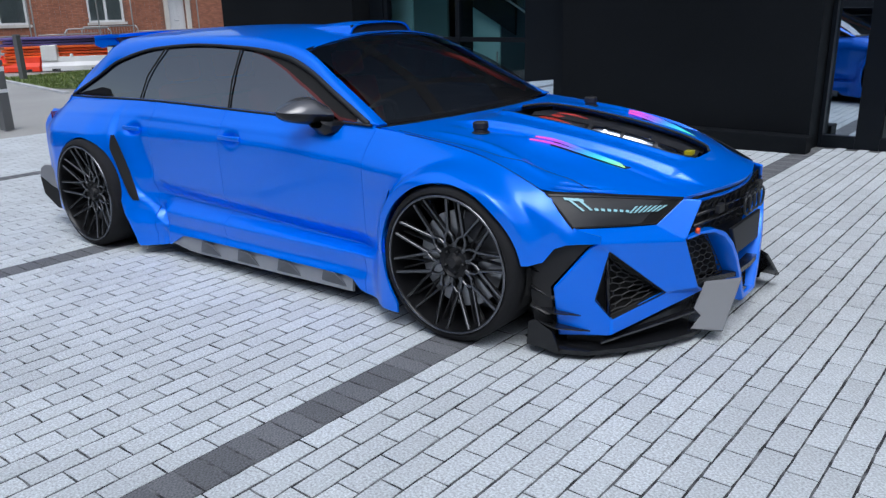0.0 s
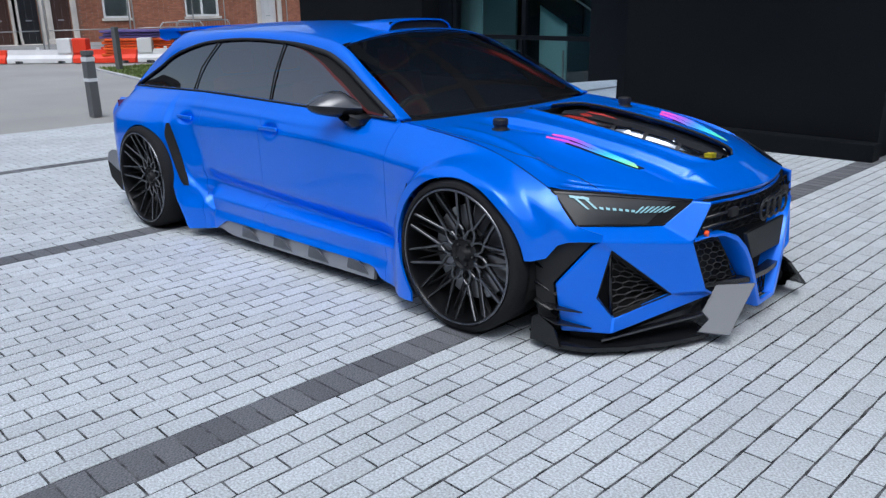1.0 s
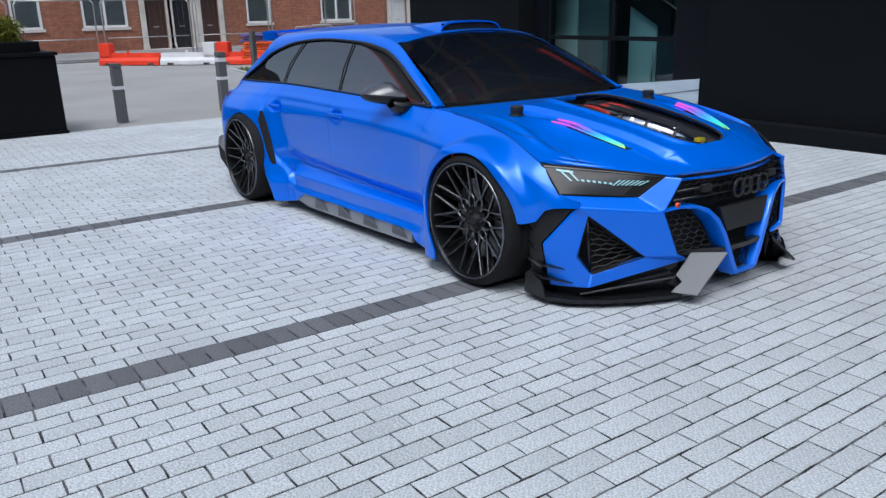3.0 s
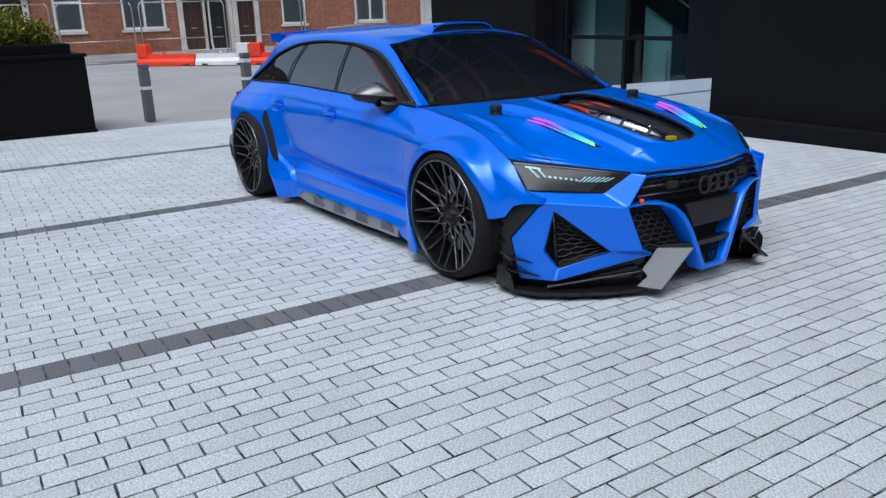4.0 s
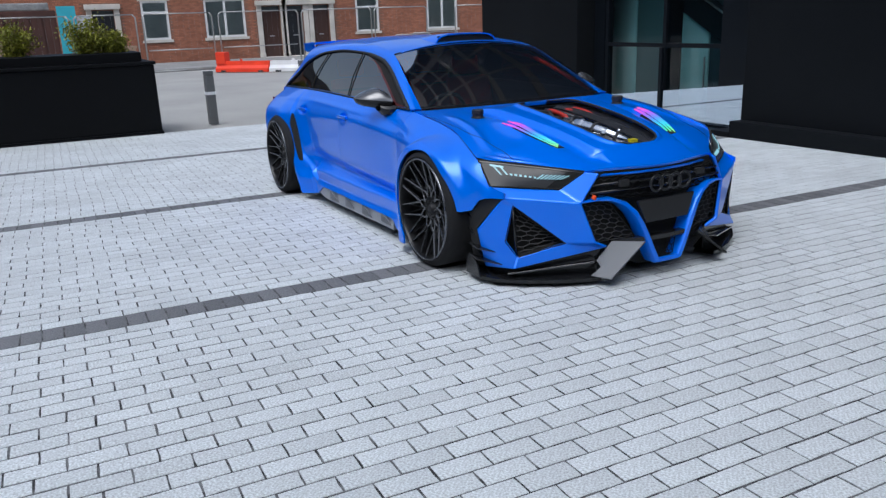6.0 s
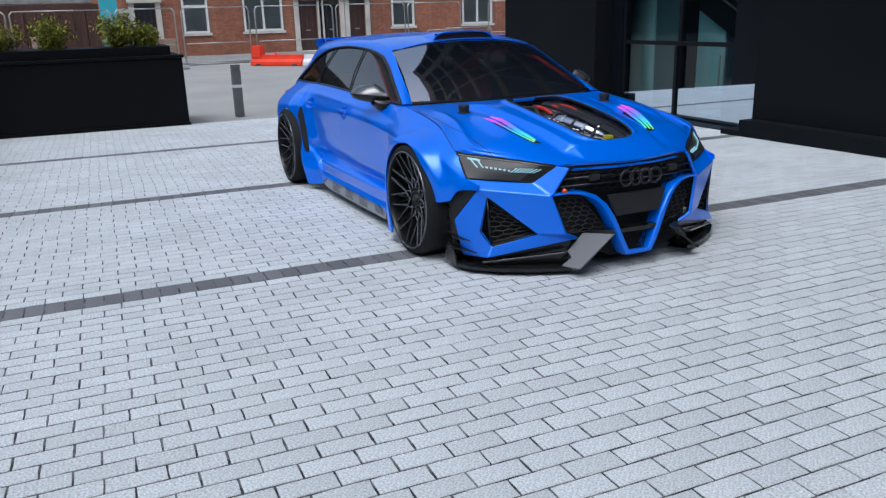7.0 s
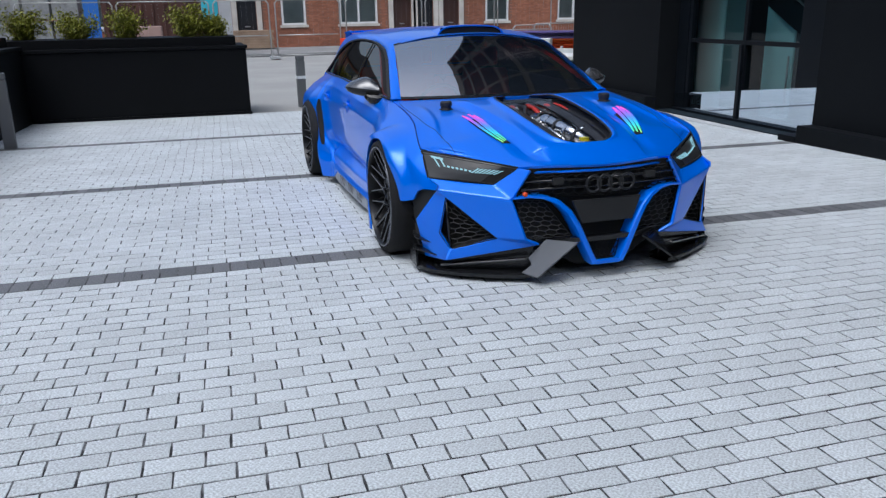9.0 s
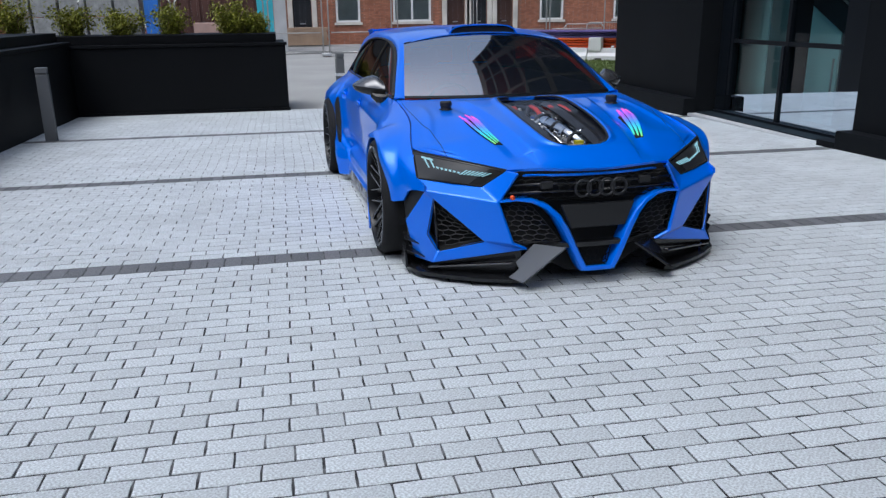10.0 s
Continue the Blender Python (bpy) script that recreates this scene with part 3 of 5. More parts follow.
box("trough_stand", -0.2, 0.2, -0.4, 0.4, 0, 0.95, M_CONCRETE, trough)
for k in range(5):
    for j in range(3):
        tagged(box("block_pallet", -35.0, -34.0, -9.2 + 1.1 * k, -8.2 + 1.1 * k, FAR_Z + 0.85 * j, FAR_Z + 0.83 + 0.85 * j, M_WRAP, bevel=0.03), "wrapped pallet of pale grey concrete blocks", "pallet", "pallets of blocks")

# ---- the car: a low, wide blue estate; x ahead, y to its left, z up from the paving ----
CAR = pose(-3.62, 3.715, -3.62 * FALL) @ pose(0, 0, 0, 0, -math.degrees(math.atan(FALL)), 2.0)
car = empty("car", CAR, "low wide-bodied satin blue estate car with black rims on the paving", "car")

M_PAINT = material("satin_blue_paint", (0.0010, 0.168, 0.90), 0.38, 0.27, spec=0.4, coat=0.65, grain=0.03, grain_scale=900)
M_CARBON = material("gloss_black_trim", (0.009, 0.0095, 0.011), 0.25, grain=0.2, grain_scale=300, coat=0.15, spec=0.35)
M_LIP = material("gloss_black_lip", (0.012, 0.012, 0.014), 0.12, coat=1.0)
M_CAP_LIT = material("sky_lit_mirror_cap", (0.085, 0.087, 0.093), 0.20, 0.4, coat=0.8)
M_BLACK = material("matt_black_plastic", (0.012, 0.012, 0.013), 0.6)
M_VOID = material("black_liner", (0.004, 0.004, 0.004), 0.9)
M_GREYBLADE = material("grey_metal_blade", (0.30, 0.31, 0.33), 0.35, 0.4)
M_STRUT = material("grey_strut_metal", (0.105, 0.112, 0.123), 0.4, 0.2, spec=0.3)
M_RUBBER = material("tyre_rubber", (0.010, 0.010, 0.011), 0.8, spec=0.3, grain=0.2, grain_scale=120, bump=0.3)
M_RIM = material("gloss_black_rim", (0.013, 0.0135, 0.015), 0.30, 0.5)
M_RIMLIP = material("dark_rim_lip", (0.16, 0.165, 0.18), 0.22, 0.9)
M_SPOKE = material("dark_metal_spoke", (0.105, 0.107, 0.113), 0.18, 0.85)
M_DISC = material("brake_disc_steel", (0.35, 0.35, 0.36), 0.3, 0.9, grain=0.1)
M_CHROME = material("polished_metal", (0.75, 0.76, 0.78), 0.12, 1.0)
M_ENGINE = material("dark_engine_casting", (0.05, 0.05, 0.055), 0.4, 0.4, stain=0.3, stain_scale=9)
M_COVER = material("grey_engine_cover", (0.50, 0.48, 0.48), 0.3, 0.4, stain=0.3, stain_scale=7)
M_REDHOSE = material("red_hose", (0.55, 0.035, 0.022), 0.4)
M_YELLOW = material("yellow_badge", (0.75, 0.65, 0.02), 0.4)
M_SEAT = material("red_leather", (0.72, 0.045, 0.022), 0.45, stain=0.15, stain_scale=6)
M_LINING = material("dark_red_lining", (0.09, 0.007, 0.006), 0.6)
M_DASH = material("dark_dashboard", (0.012, 0.012, 0.013), 0.6)
M_LENS = material("smoked_lens", (0.036, 0.037, 0.039), 0.3, spec=0.3, stain=0.25, stain_scale=3.0)
M_RINGS = material("dark_ring_metal", (0.035, 0.036, 0.039), 0.35, 0.6)
M_PLATE = material("blank_black_plate", (0.010, 0.0105, 0.012), 0.5)
M_INDICATOR = material("orange_marker", (0.9, 0.10, 0.02), 0.3)
M_TAIL = material("tail_lamp", (0.16, 0.01, 0.012), 0.1, coat=1.0)
M_WINDOW = glass_material("dark_window", (0.10, 0.09, 0.09), 0.27, (1.0, 0.95, 0.88))
M_SCREENGLASS = glass_material("windscreen_glass", (0.80, 0.76, 0.76), 0.66, (1.0, 0.97, 0.93))
M_BAYGLASS = glass_material("bonnet_glass", (0.88, 0.9, 0.92), 0.10)


def glowing(name, stops, strength, u0=0.0, u1=1.0):
    m = bpy.data.materials.new(name)
    m.use_nodes = True
    n, l = m.node_tree.nodes, m.node_tree.links
    b = n["Principled BSDF"]
    b.inputs["Roughness"].default_value = 0.3
    b.inputs["Base Color"].default_value = (0.05, 0.05, 0.05, 1)
    b.inputs["Emission Strength"].default_value = strength
    if len(stops) == 1:
        b.inputs["Emission Color"].default_value = (*stops[0], 1)
        return m
    c = n.new("ShaderNodeTexCoord")
    sep = n.new("ShaderNodeSeparateXYZ")
    mr = n.new("ShaderNodeMapRange")
    mr.inputs[1].default_value, mr.inputs[2].default_value = u0, u1
    ramp = n.new("ShaderNodeValToRGB")
    while len(ramp.color_ramp.elements) < len(stops):
        ramp.color_ramp.elements.new(0.5)
    for k, s in enumerate(stops):
        e = ramp.color_ramp.elements[k]
        e.position, e.color = k / (len(stops) - 1), (*s, 1)
    l.new(c.outputs["Object"], sep.inputs[0])
    l.new(sep.outputs[0], mr.inputs[0])
    l.new(mr.outputs[0], ramp.inputs[0])
    l.new(ramp.outputs[0], b.inputs["Emission Color"])
    return m


M_LED = glowing("daytime_led", [(0.45, 0.85, 0.95)], 0.55)
M_RGB = glowing("rainbow_led", [(0.95, 0.05, 0.36), (0.80, 0.06, 0.62), (0.36, 0.10, 0.90), (0.06, 0.26, 0.95), (0.03, 0.62, 0.85), (0.08, 0.80, 0.40), (0.55, 0.95, 0.06)], 0.85, 1.54, 2.03)


def curve(*keys):
    """A smooth line through (x, value) pairs that never overshoots."""
    xs = [k[0] for k in keys]
    ys = [k[1] for k in keys]
    n = len(xs)
    d = [(ys[i + 1] - ys[i]) / (xs[i + 1] - xs[i]) for i in range(n - 1)]
    m = [d[0]] + [0 if d[i - 1] * d[i] <= 0 else 2 * d[i - 1] * d[i] / (d[i - 1] + d[i]) for i in range(1, n - 1)] + [d[-1]]

    def at(x):
        if x <= xs[0]:
            return ys[0]
        if x >= xs[-1]:
            return ys[-1]
        i = max(k for k in range(n - 1) if xs[k] <= x)
        h = xs[i + 1] - xs[i]
        t = (x - xs[i]) / h
        return (2 * t**3 - 3 * t**2 + 1) * ys[i] + (t**3 - 2 * t**2 + t) * h * m[i] + (-2 * t**3 + 3 * t**2) * ys[i + 1] + (t**3 - t**2) * h * m[i + 1]
    return at


def smooth01(x):
    x = min(1.0, max(0.0, x))
    return x * x * (3 - 2 * x)


def shell(name, rows, mat, parent, out, thick=0.012, label="", angle=38, skip=None):
    """A skin through rows of points, thickened inwards; out is a direction that its outside faces."""
    bm = bmesh.new()
    g = [[bm.verts.new(p) for p in r] for r in rows]
    for i in range(len(g) - 1):
        for j in range(len(g[0]) - 1):
            if skip and skip(i, j):
                continue
            q = []
            for v in (g[i][j], g[i + 1][j], g[i + 1][j + 1], g[i][j + 1]):
                if all((v.co - w.co).length > 1e-6 for w in q):
                    q.append(v)
            if len(q) >= 3:
                bm.faces.new(q)
    bmesh.ops.delete(bm, geom=[v for v in bm.verts if not v.link_faces], context="VERTS")
    return close_skin(name, bm, mat, parent, out, thick, label, angle)


def close_skin(name, bm, mat, parent, out, thick, label="", angle=38):
    bmesh.ops.remove_doubles(bm, verts=bm.verts, dist=1e-5)
    bmesh.ops.recalc_face_normals(bm, faces=bm.faces)
    bm.normal_update()
    total = sum((f.normal * f.calc_area() for f in bm.faces), Vector())
    if total.dot(Vector(out)) < 0:
        bmesh.ops.reverse_faces(bm, faces=bm.faces)
    if thick:
        bmesh.ops.solidify(bm, geom=bm.faces[:], thickness=thick)
    ob = part(name, bm, mat, parent, label, smooth=True)
    ob.data.set_sharp_from_angle(angle=radians(angle))
    return ob


def poly(name, loops, mat, parent, out, thick=0.02, label="", bevel=0.0, side=1, round_steps=2):
    """Flat facets given as loops of points, joined into one thick piece."""
    bm = bmesh.new()
    for lp in loops:
        bm.faces.new([bm.verts.new((x, y * side, z)) for x, y, z in lp])
    bmesh.ops.remove_doubles(bm, verts=bm.verts, dist=1e-5)
    bmesh.ops.recalc_face_normals(bm, faces=bm.faces)
    bm.normal_update()
    total = sum((f.normal * f.calc_area() for f in bm.faces), Vector())
    o = Vector((out[0], out[1] * side, out[2]))
    if total.dot(o) < 0:
        bmesh.ops.reverse_faces(bm, faces=bm.faces)
    if thick:
        bmesh.ops.solidify(bm, geom=bm.faces[:], thickness=thick)
    ob = part(name, bm, mat, parent, label, smooth=True)
    ob.data.set_sharp_from_angle(angle=radians(40))
    if bevel:
        m = ob.modifiers.new("edge", "BEVEL")
        m.width, m.segments, m.limit_method, m.angle_limit, m.harden_normals = bevel, round_steps, "ANGLE", 0.2, True
    return ob


def honeycomb(name, quad, nx, ny, parent, side=1, r=0.0035, mat=None):
    """Hexagon mesh stretched over four corners (top outer, top inner, low inner, low outer)."""
    a, b, c, d = [Vector((x, y * side, z)) for x, y, z in quad]
    bm = bmesh.new()

    def at(s, t):
        return (a * (1 - s) + b * s) * (1 - t) + (d * (1 - s) + c * s) * t
    seen = set()
    for j in range(-1, ny + 2):
        for i in range(-1, nx + 2):
            cx, cy = i + (0.5 if j % 2 else 0), j * 0.86
            ring = [(cx + 0.577 * math.cos(math.pi / 6 + k * math.pi / 3), cy + 0.577 * math.sin(math.pi / 6 + k * math.pi / 3)) for k in range(6)]
            for p, q in zip(ring, ring[1:] + ring[:1]):
                key = tuple(sorted(((round(p[0], 2), round(p[1], 2)), (round(q[0], 2), round(q[1], 2)))))
                if key in seen:
                    continue
                seen.add(key)
                m = [(max(0, min(1, w[0] / nx)), max(0, min(1, w[1] / (ny * 0.86)))) for w in (p, q)]
                if abs(m[0][0] - m[1][0]) + abs(m[0][1] - m[1][1]) < 1e-3:
                    continue
                add_tube(bm, [at(*m[0]), at(*m[1])], r, 4, cap=False)
    return part(name, bm, mat or M_BLACK, parent)


# -- body side --
AXLES = {"front": (1.415, 0.378), "rear": (-1.715, 0.375)}
ARCH_R = 0.391
ZB = curve((-2.45, 0.90), (-2.2, 0.985), (-1.3, 1.005), (-0.3, 0.985), (0.75, 0.95), (1.1, 0.918), (1.41, 0.872), (1.85, 0.738), (1.986, 0.598), (2.109, 0.572))
VB = curve((-2.45, 0.86), (-2.2, 0.85), (-1.3, 0.905), (-0.3, 0.91), (0.75, 0.875), (1.1, 0.872), (1.41, 0.885), (1.85, 0.955), (1.986, 0.958), (2.109, 0.941))
VS = curve((-2.55, 0.93), (-2.2, 1.0), (-1.3, 1.005), (0.0, 1.01), (0.8, 1.0), (1.4, 1.0), (1.85, 1.0), (2.109, 0.945))
ZL = curve((-2.6, 0.30), (-2.12, 0.20), (-2.09, 0.20), (-1.29, 0.07), (-1.2, 0.066), (-0.97, 0.09), (-0.90, 0.12), (-0.77, 0.178), (-0.6, 0.180), (0.69, 0.165), (0.78, 0.098), (1.02, 0.082))


HANDLES = (-0.235, -1.245)
SHOULDER = curve((-1.45, 0.785), (-0.1, 0.812), (0.9, 0.752))
FOLD = curve((0.05, -0.98), (0.10, -0.965), (0.14, -0.985), (0.21, -0.935), (0.28, -1.02), (0.345, -1.075), (0.41, -1.17), (0.785, -1.385), (0.97, -1.42))
FOOT = curve((-1.326, 0.375), (-1.312, 0.31), (-1.256, 0.212), (-1.21, 0.078))


def hollow(u):
    return 0.368 - 0.045 * u


def crease(u):
    return 0.302 - 0.006 * u


def ledge(u):
    return 0.220 - 0.010 * u


def slot_u(z):
    return -1.190 - 0.52 * (z - 0.385)


def side_v(u, z):
    top = ZB(u)
    d = max(0.0, top - z)
    vb = VB(u)
    deep = max(0.08, top - SHOULDER(u))
    v = vb + (VS(u) - vb) * (1 - (1 - min(1, d / deep)) ** 1.5)
    mid = smooth01((u + 1.30) / 0.3) * smooth01((1.06 - u) / 0.36)
    zs, zf, zc, ze = SHOULDER(u), hollow(u), crease(u), ledge(u)
    # the doors stand nearly upright below the shoulder crease, with a hollow over the sill
    v -= mid * (0.010 * min(1.0, max(0.0, (zs - z) / (zs - zf))) ** 2 + 0.050 * smooth01((zf + 0.10 - z) / 0.10))
    v += 0.007 * smooth01((u + 2.3) / 0.2) * smooth01((0.9 - u) / 0.5) * math.exp(-((d - 0.075) / 0.018) ** 2)
    w = smooth01((u - 0.68) / 0.44) * (1 - 0.92 * smooth01((u - 1.62) / 0.42))
    v += 0.060 * w * (1 - (1 - min(1, d / 0.15)) ** 2)
    for uh in HANDLES:
        v -= 0.020 * smooth01((1 - math.hypot((u - uh) / 0.092, (z - 0.834) / 0.046)) / 0.55)
    # skirt, front arch lip, rear flare: whichever stands out most
    skirt = mid * smooth01((u + 1.09) / 0.15) * (0.080 * smooth01((zf - z) / (zf - zc)) - 0.012 * smooth01((zc - z) / (zc - ze)) + 0.020 * smooth01((ze - z) / 0.05))
    low = smooth01((0.42 - z) / 0.2) * (u < 1.4)
    far = math.hypot(u - AXLES["front"][0], (z - AXLES["front"][1]) * (1.0 if z > 0.378 else 0.6))
    lip = 0.078 * smooth01((ARCH_R + 0.088 + 0.20 * low - far) / (0.050 + 0.20 * low)) * min(1, d / 0.07) * (1 - 0.9 * smooth01((u - 1.66) / 0.34))
    f = FOLD(z)
    w = 0.045 * smooth01((f + 0.24 - u) / 0.24) * smooth01((z - 0.28) / 0.12) + 0.042 * smooth01((f - u) / 0.06) + 0.045 * smooth01((f - 0.05 - u) / 0.25) + 0.034 * smooth01((f - u) / 0.07) * smooth01((0.39 - z) / 0.12)
    flare = w * (1 - 0.8 * smooth01((-2.08 - u) / 0.4)) * (1 - (1 - min(1, d / 0.32)) ** 2)
    return v + max(skirt, lip, flare)


fender_low = curve((1.70, 0.43), (1.82, 0.43), (1.888, 0.447), (1.935, 0.518), (2.109, 0.540))


def z_low(u):
    if -1.324 <= u < -1.21:
        return FOOT(u)
    for uc, zc in AXLES.values():
        if abs(u - uc) < ARCH_R:
            z = zc + math.sqrt(ARCH_R**2 - (u - uc) ** 2)
            if uc > 0 and u > 1.70:
                return max(z, fender_low(u))
            return z
    if u > 1.70:
        return fender_low(u)
    return ZL(u)


def columns(u0, u1):
    us = [u0, u1]
    n = max(2, int((u1 - u0) / 0.045))
    us += [u0 + (u1 - u0) * k / n for k in range(n)]
    us += [u for u in [-1.62 + 0.011 * k for k in range(70)] + [-0.34 + 0.011 * k for k in range(20)] if u0 < u < u1]
    for uc, zc in AXLES.values():
        us = [u for u in us if abs(u - uc) > ARCH_R or u in (u0, u1)]
        arc = [uc - ARCH_R - 1e-4, uc + ARCH_R + 1e-4] + [uc + ARCH_R * math.cos(math.pi * (k + 0.02) / 40.04 ) for k in range(41)]
        us += [u for u in arc if u0 < u < u1]
    return sorted(set(us))


def side_panel(name, u0, u1, side, label=""):
    rows = []
    for u in columns(u0, u1):
        a, b = ZB(u), z_low(u)
        row = []
        keys = [a] + [min(max(q, b + w0 * (a - b)), b + w1 * (a - b)) for q, w0, w1 in ((SHOULDER(u), 0.62, 0.84), (hollow(u), 0.18, 0.55), (crease(u), 0.10, 0.36), (ledge(u), 0.05, 0.20))] + [b]
        zs = []
        for p, q, n in zip(keys, keys[1:], (22, 18, 7, 5, 6)):
            zs += [p + (q - p) * (0.5 - 0.5 * math.cos(math.pi * k / n)) for k in range(n)]
        zs.append(b)
        for z in zs:
            row.append((u, side * side_v(u, z), z))
        rows.append(row)
    return shell(name, rows, M_PAINT, car, (0, side, 0.2), 0.014, label, angle=50)


# arch liners, floor pan
def wheel_well(uc, zc, side):
    bm = bmesh.new()
    for r, y0, y1 in ((ARCH_R + 0.004, 0.62, 1.05),):
        rings = []
        for k in range(25):
            a = math.radians(-25 + 230 * k / 24)
            rings.append([bm.verts.new((uc + r * math.cos(a), side * y, max(0.06, zc + r * math.sin(a)))) for y in (y0, y1)])
        for p, q in zip(rings, rings[1:]):
            bm.faces.new((p[0], p[1], q[1], q[0]))
        bm.faces.new([p[0] for p in rings])
    bmesh.ops.recalc_face_normals(bm, faces=bm.faces)
    part("arch_liner", bm, M_VOID, car)


# -- greenhouse lines: (along, out, up) --
BELT_Z = curve((-2.22, 1.010), (-1.26, 1.022), (-0.3, 1.000), (0.76, 0.965))
BELT_V = curve((-2.22, 0.822), (-1.26, 0.888), (-0.3, 0.893), (0.76, 0.872))
TOP_Z = curve((-2.30, 1.012), (-1.98, 1.150), (-1.70, 1.268), (-1.25, 1.350), (-0.85, 1.368), (-0.436, 1.352), (0.0, 1.295), (0.2, 1.228), (0.462, 1.105), (0.76, 0.967))
TOP_V = curve((-2.30, 0.822), (-1.692, 0.75), (-1.19, 0.725), (-0.436, 0.70), (0.0, 0.715), (0.2, 0.742), (0.462, 0.802), (0.76, 0.872))
EDGE_Z = curve((-2.32, 1.34), (-2.1, 1.375), (-1.6, 1.408), (-1.1, 1.420), (-0.5, 1.410), (-0.1, 1.372), (0.10, 1.329), (0.40, 1.180), (0.82, 0.957))
EDGE_V = curve((-2.32, 0.58), (-1.6, 0.625), (-0.5, 0.625), (-0.1, 0.645), (0.10, 0.664), (0.40, 0.722), (0.82, 0.803))
CROWN_Z = curve((-2.32, 1.395), (-1.8, 1.445), (-1.05, 1.465), (-0.5, 1.452), (0.14, 1.402))


def span(a, b, n):
    return [a + (b - a) * k / n for k in range(n + 1)]


for s in (-1, 1):
    side_panel("front_fender", 0.8115, 2.109, s)
    d1 = side_panel("front_door", -0.3535, 0.8085, s)
    d2 = side_panel("rear_door", -1.0765, -0.3560, s)
    side_panel("rear_quarter", -2.55, -1.0790, s)
    rows = []
    for k in range(15):
        z = 0.376 - 0.292 * k / 14
        u1 = min(AXLES["front"][0] - math.sqrt((ARCH_R - 0.006) ** 2 - (z - 0.378) ** 2), 1.115)
        rows.append([(1.005 + (u1 - 1.005) * t, s * (side_v(1.005 + (u1 - 1.005) * t, z) + 0.001), z) for t in span(0, 1, 4)])
    shell("fender_tip", rows, M_PAINT, car, (0, s, 0), 0.012)
    for uc, zc in AXLES.values():
        wheel_well(uc, zc, s)
    for d, u in ((d1, HANDLES[0]), (d2, HANDLES[1])):
        hv = side_v(u, 0.835) + 0.020
        par = d if d is d1 else car
        bm = bmesh.new()
        add_box(bm, -0.098, 0.098, -0.008, 0.008, -0.013, 0.013, 0.007)
        h = part("door_handle", bm, M_PAINT, par, smooth=True)
        h.matrix_basis = pose(u, s * (hv + 0.010), 0.844)
    # carbon sill blade with four slanted winglets
    rows = []
    for u in span(-0.93, 0.70, 26):
        zt = ZL(u) + 0.012
        zb = 0.080 + 0.03 * smooth01((-0.7 - u) / 0.2)
        v0 = side_v(u, zt)
        rows.append([(u, s * (v0 - 0.012 + 0.012 * k / 4), zt + (min(zb, zt - 0.004) - zt) * k / 4) for k in range(5)])
    sill = shell("sill_blade", rows, M_GREYBLADE, car, (0, s, 0), 0.02, "grey carbon sill blade")
    for k in range(4):
        u = -0.62 + 0.36 * k
        v0 = side_v(u, 0.2) + 0.002
        poly("winglet", [[(u, v0 + 0.004, 0.095), (u + 0.20, v0 + 0.004, 0.095), (u + 0.13, v0 + 0.022, 0.165), (u + 0.03, v0 + 0.012, 0.17)]], M_STRUT, sill, (0, 1, 0), 0.008, side=s)
    # black slot along the leading edge of the rear flare
    rows = []
    for k in range(15):
        t = k / 14
        z = 0.375 + 0.42 * t
        u = slot_u(z)
        wid = 0.056 * min(1.0, 0.75 + 3 * t, 0.30 + 3.5 * (1 - t))
        rows.append([(u - wid * j / 6, s * (side_v(u - wid * j / 6, z) + 0.006), z) for j in range(7)])
    shell("flare_slot", rows, M_VOID, car, (0, s, 0), 0.006, "black slot in the wheel flare")
    # windows, split at the pillars
    for k, (u0, u1, nm) in enumerate(((-0.36, 0.742, "front_side_window"), (-1.25, -0.36, "rear_side_window"), (-2.285, -1.25, "quarter_window"))):
        rows = []
        for u in span(u0, u1, 16):
            b = Vector((u, BELT_V(u), BELT_Z(u)))
            t = Vector((u, TOP_V(u), TOP_Z(u) - 0.012))
            if t.z < b.z + 0.004:
                t.z = b.z + 0.004
            row = []
            for j in range(7):
                p = b.lerp(t, j / 6)
                p.y += 0.014 * math.sin(math.pi * j / 6) * min(1, (t.z - b.z) / 0.2)
                row.append((p.x, s * (p.y - 0.006), p.z))
            rows.append(row)
        g = shell(nm, rows, M_WINDOW, car, (0, s, 0.3), 0.0, "dark tinted side window")
        g.visible_shadow = False
    # dark channel and red lining round the front door glass
    for nm, lab, d0, d1, mt in (("window_channel", "black window channel", 0.0, 1.0, M_VOID), ("red_lining", "dark red lining", 1.0, 1.22, M_LINING)):
        rows = []
        for u in span(-0.30, 0.66, 24):
            b = Vector((u, BELT_V(u), BELT_Z(u)))
            t = Vector((u, TOP_V(u), TOP_Z(u) - 0.012))
            h = max(0.01, t.z - b.z)
            wd = min(0.8 * h, (0.012 + 0.050 * smooth01((u + 0.30) / 0.5)) * 1.1)
            row = []
            for q in (d0, (d0 + d1) / 2, d1):
                f = max(0.0, 1 - wd * q / h)
                p = b.lerp(t, f)
                p.y += 0.014 * math.sin(math.pi * f) * min(1, h / 0.2)
                row.append((p.x, s * (p.y - 0.004), p.z))
            rows.append(row)
        shell(nm, rows, mt, car, (0, s, 0.3), 0.0015, lab)
    for u in (-0.36, -1.25):
        w = u + (0.09 if u < -1 else -0.06)
        b, t = Vector((u - 0.04 * (u < -1), s * (BELT_V(u) + 0.003), BELT_Z(u))), Vector((w, s * (TOP_V(w) + 0.006), TOP_Z(w) - 0.01))
        mid = b.lerp(t, 0.45) + Vector((-0.025 * (u < -1), s * 0.016, 0))
        bm = bmesh.new()
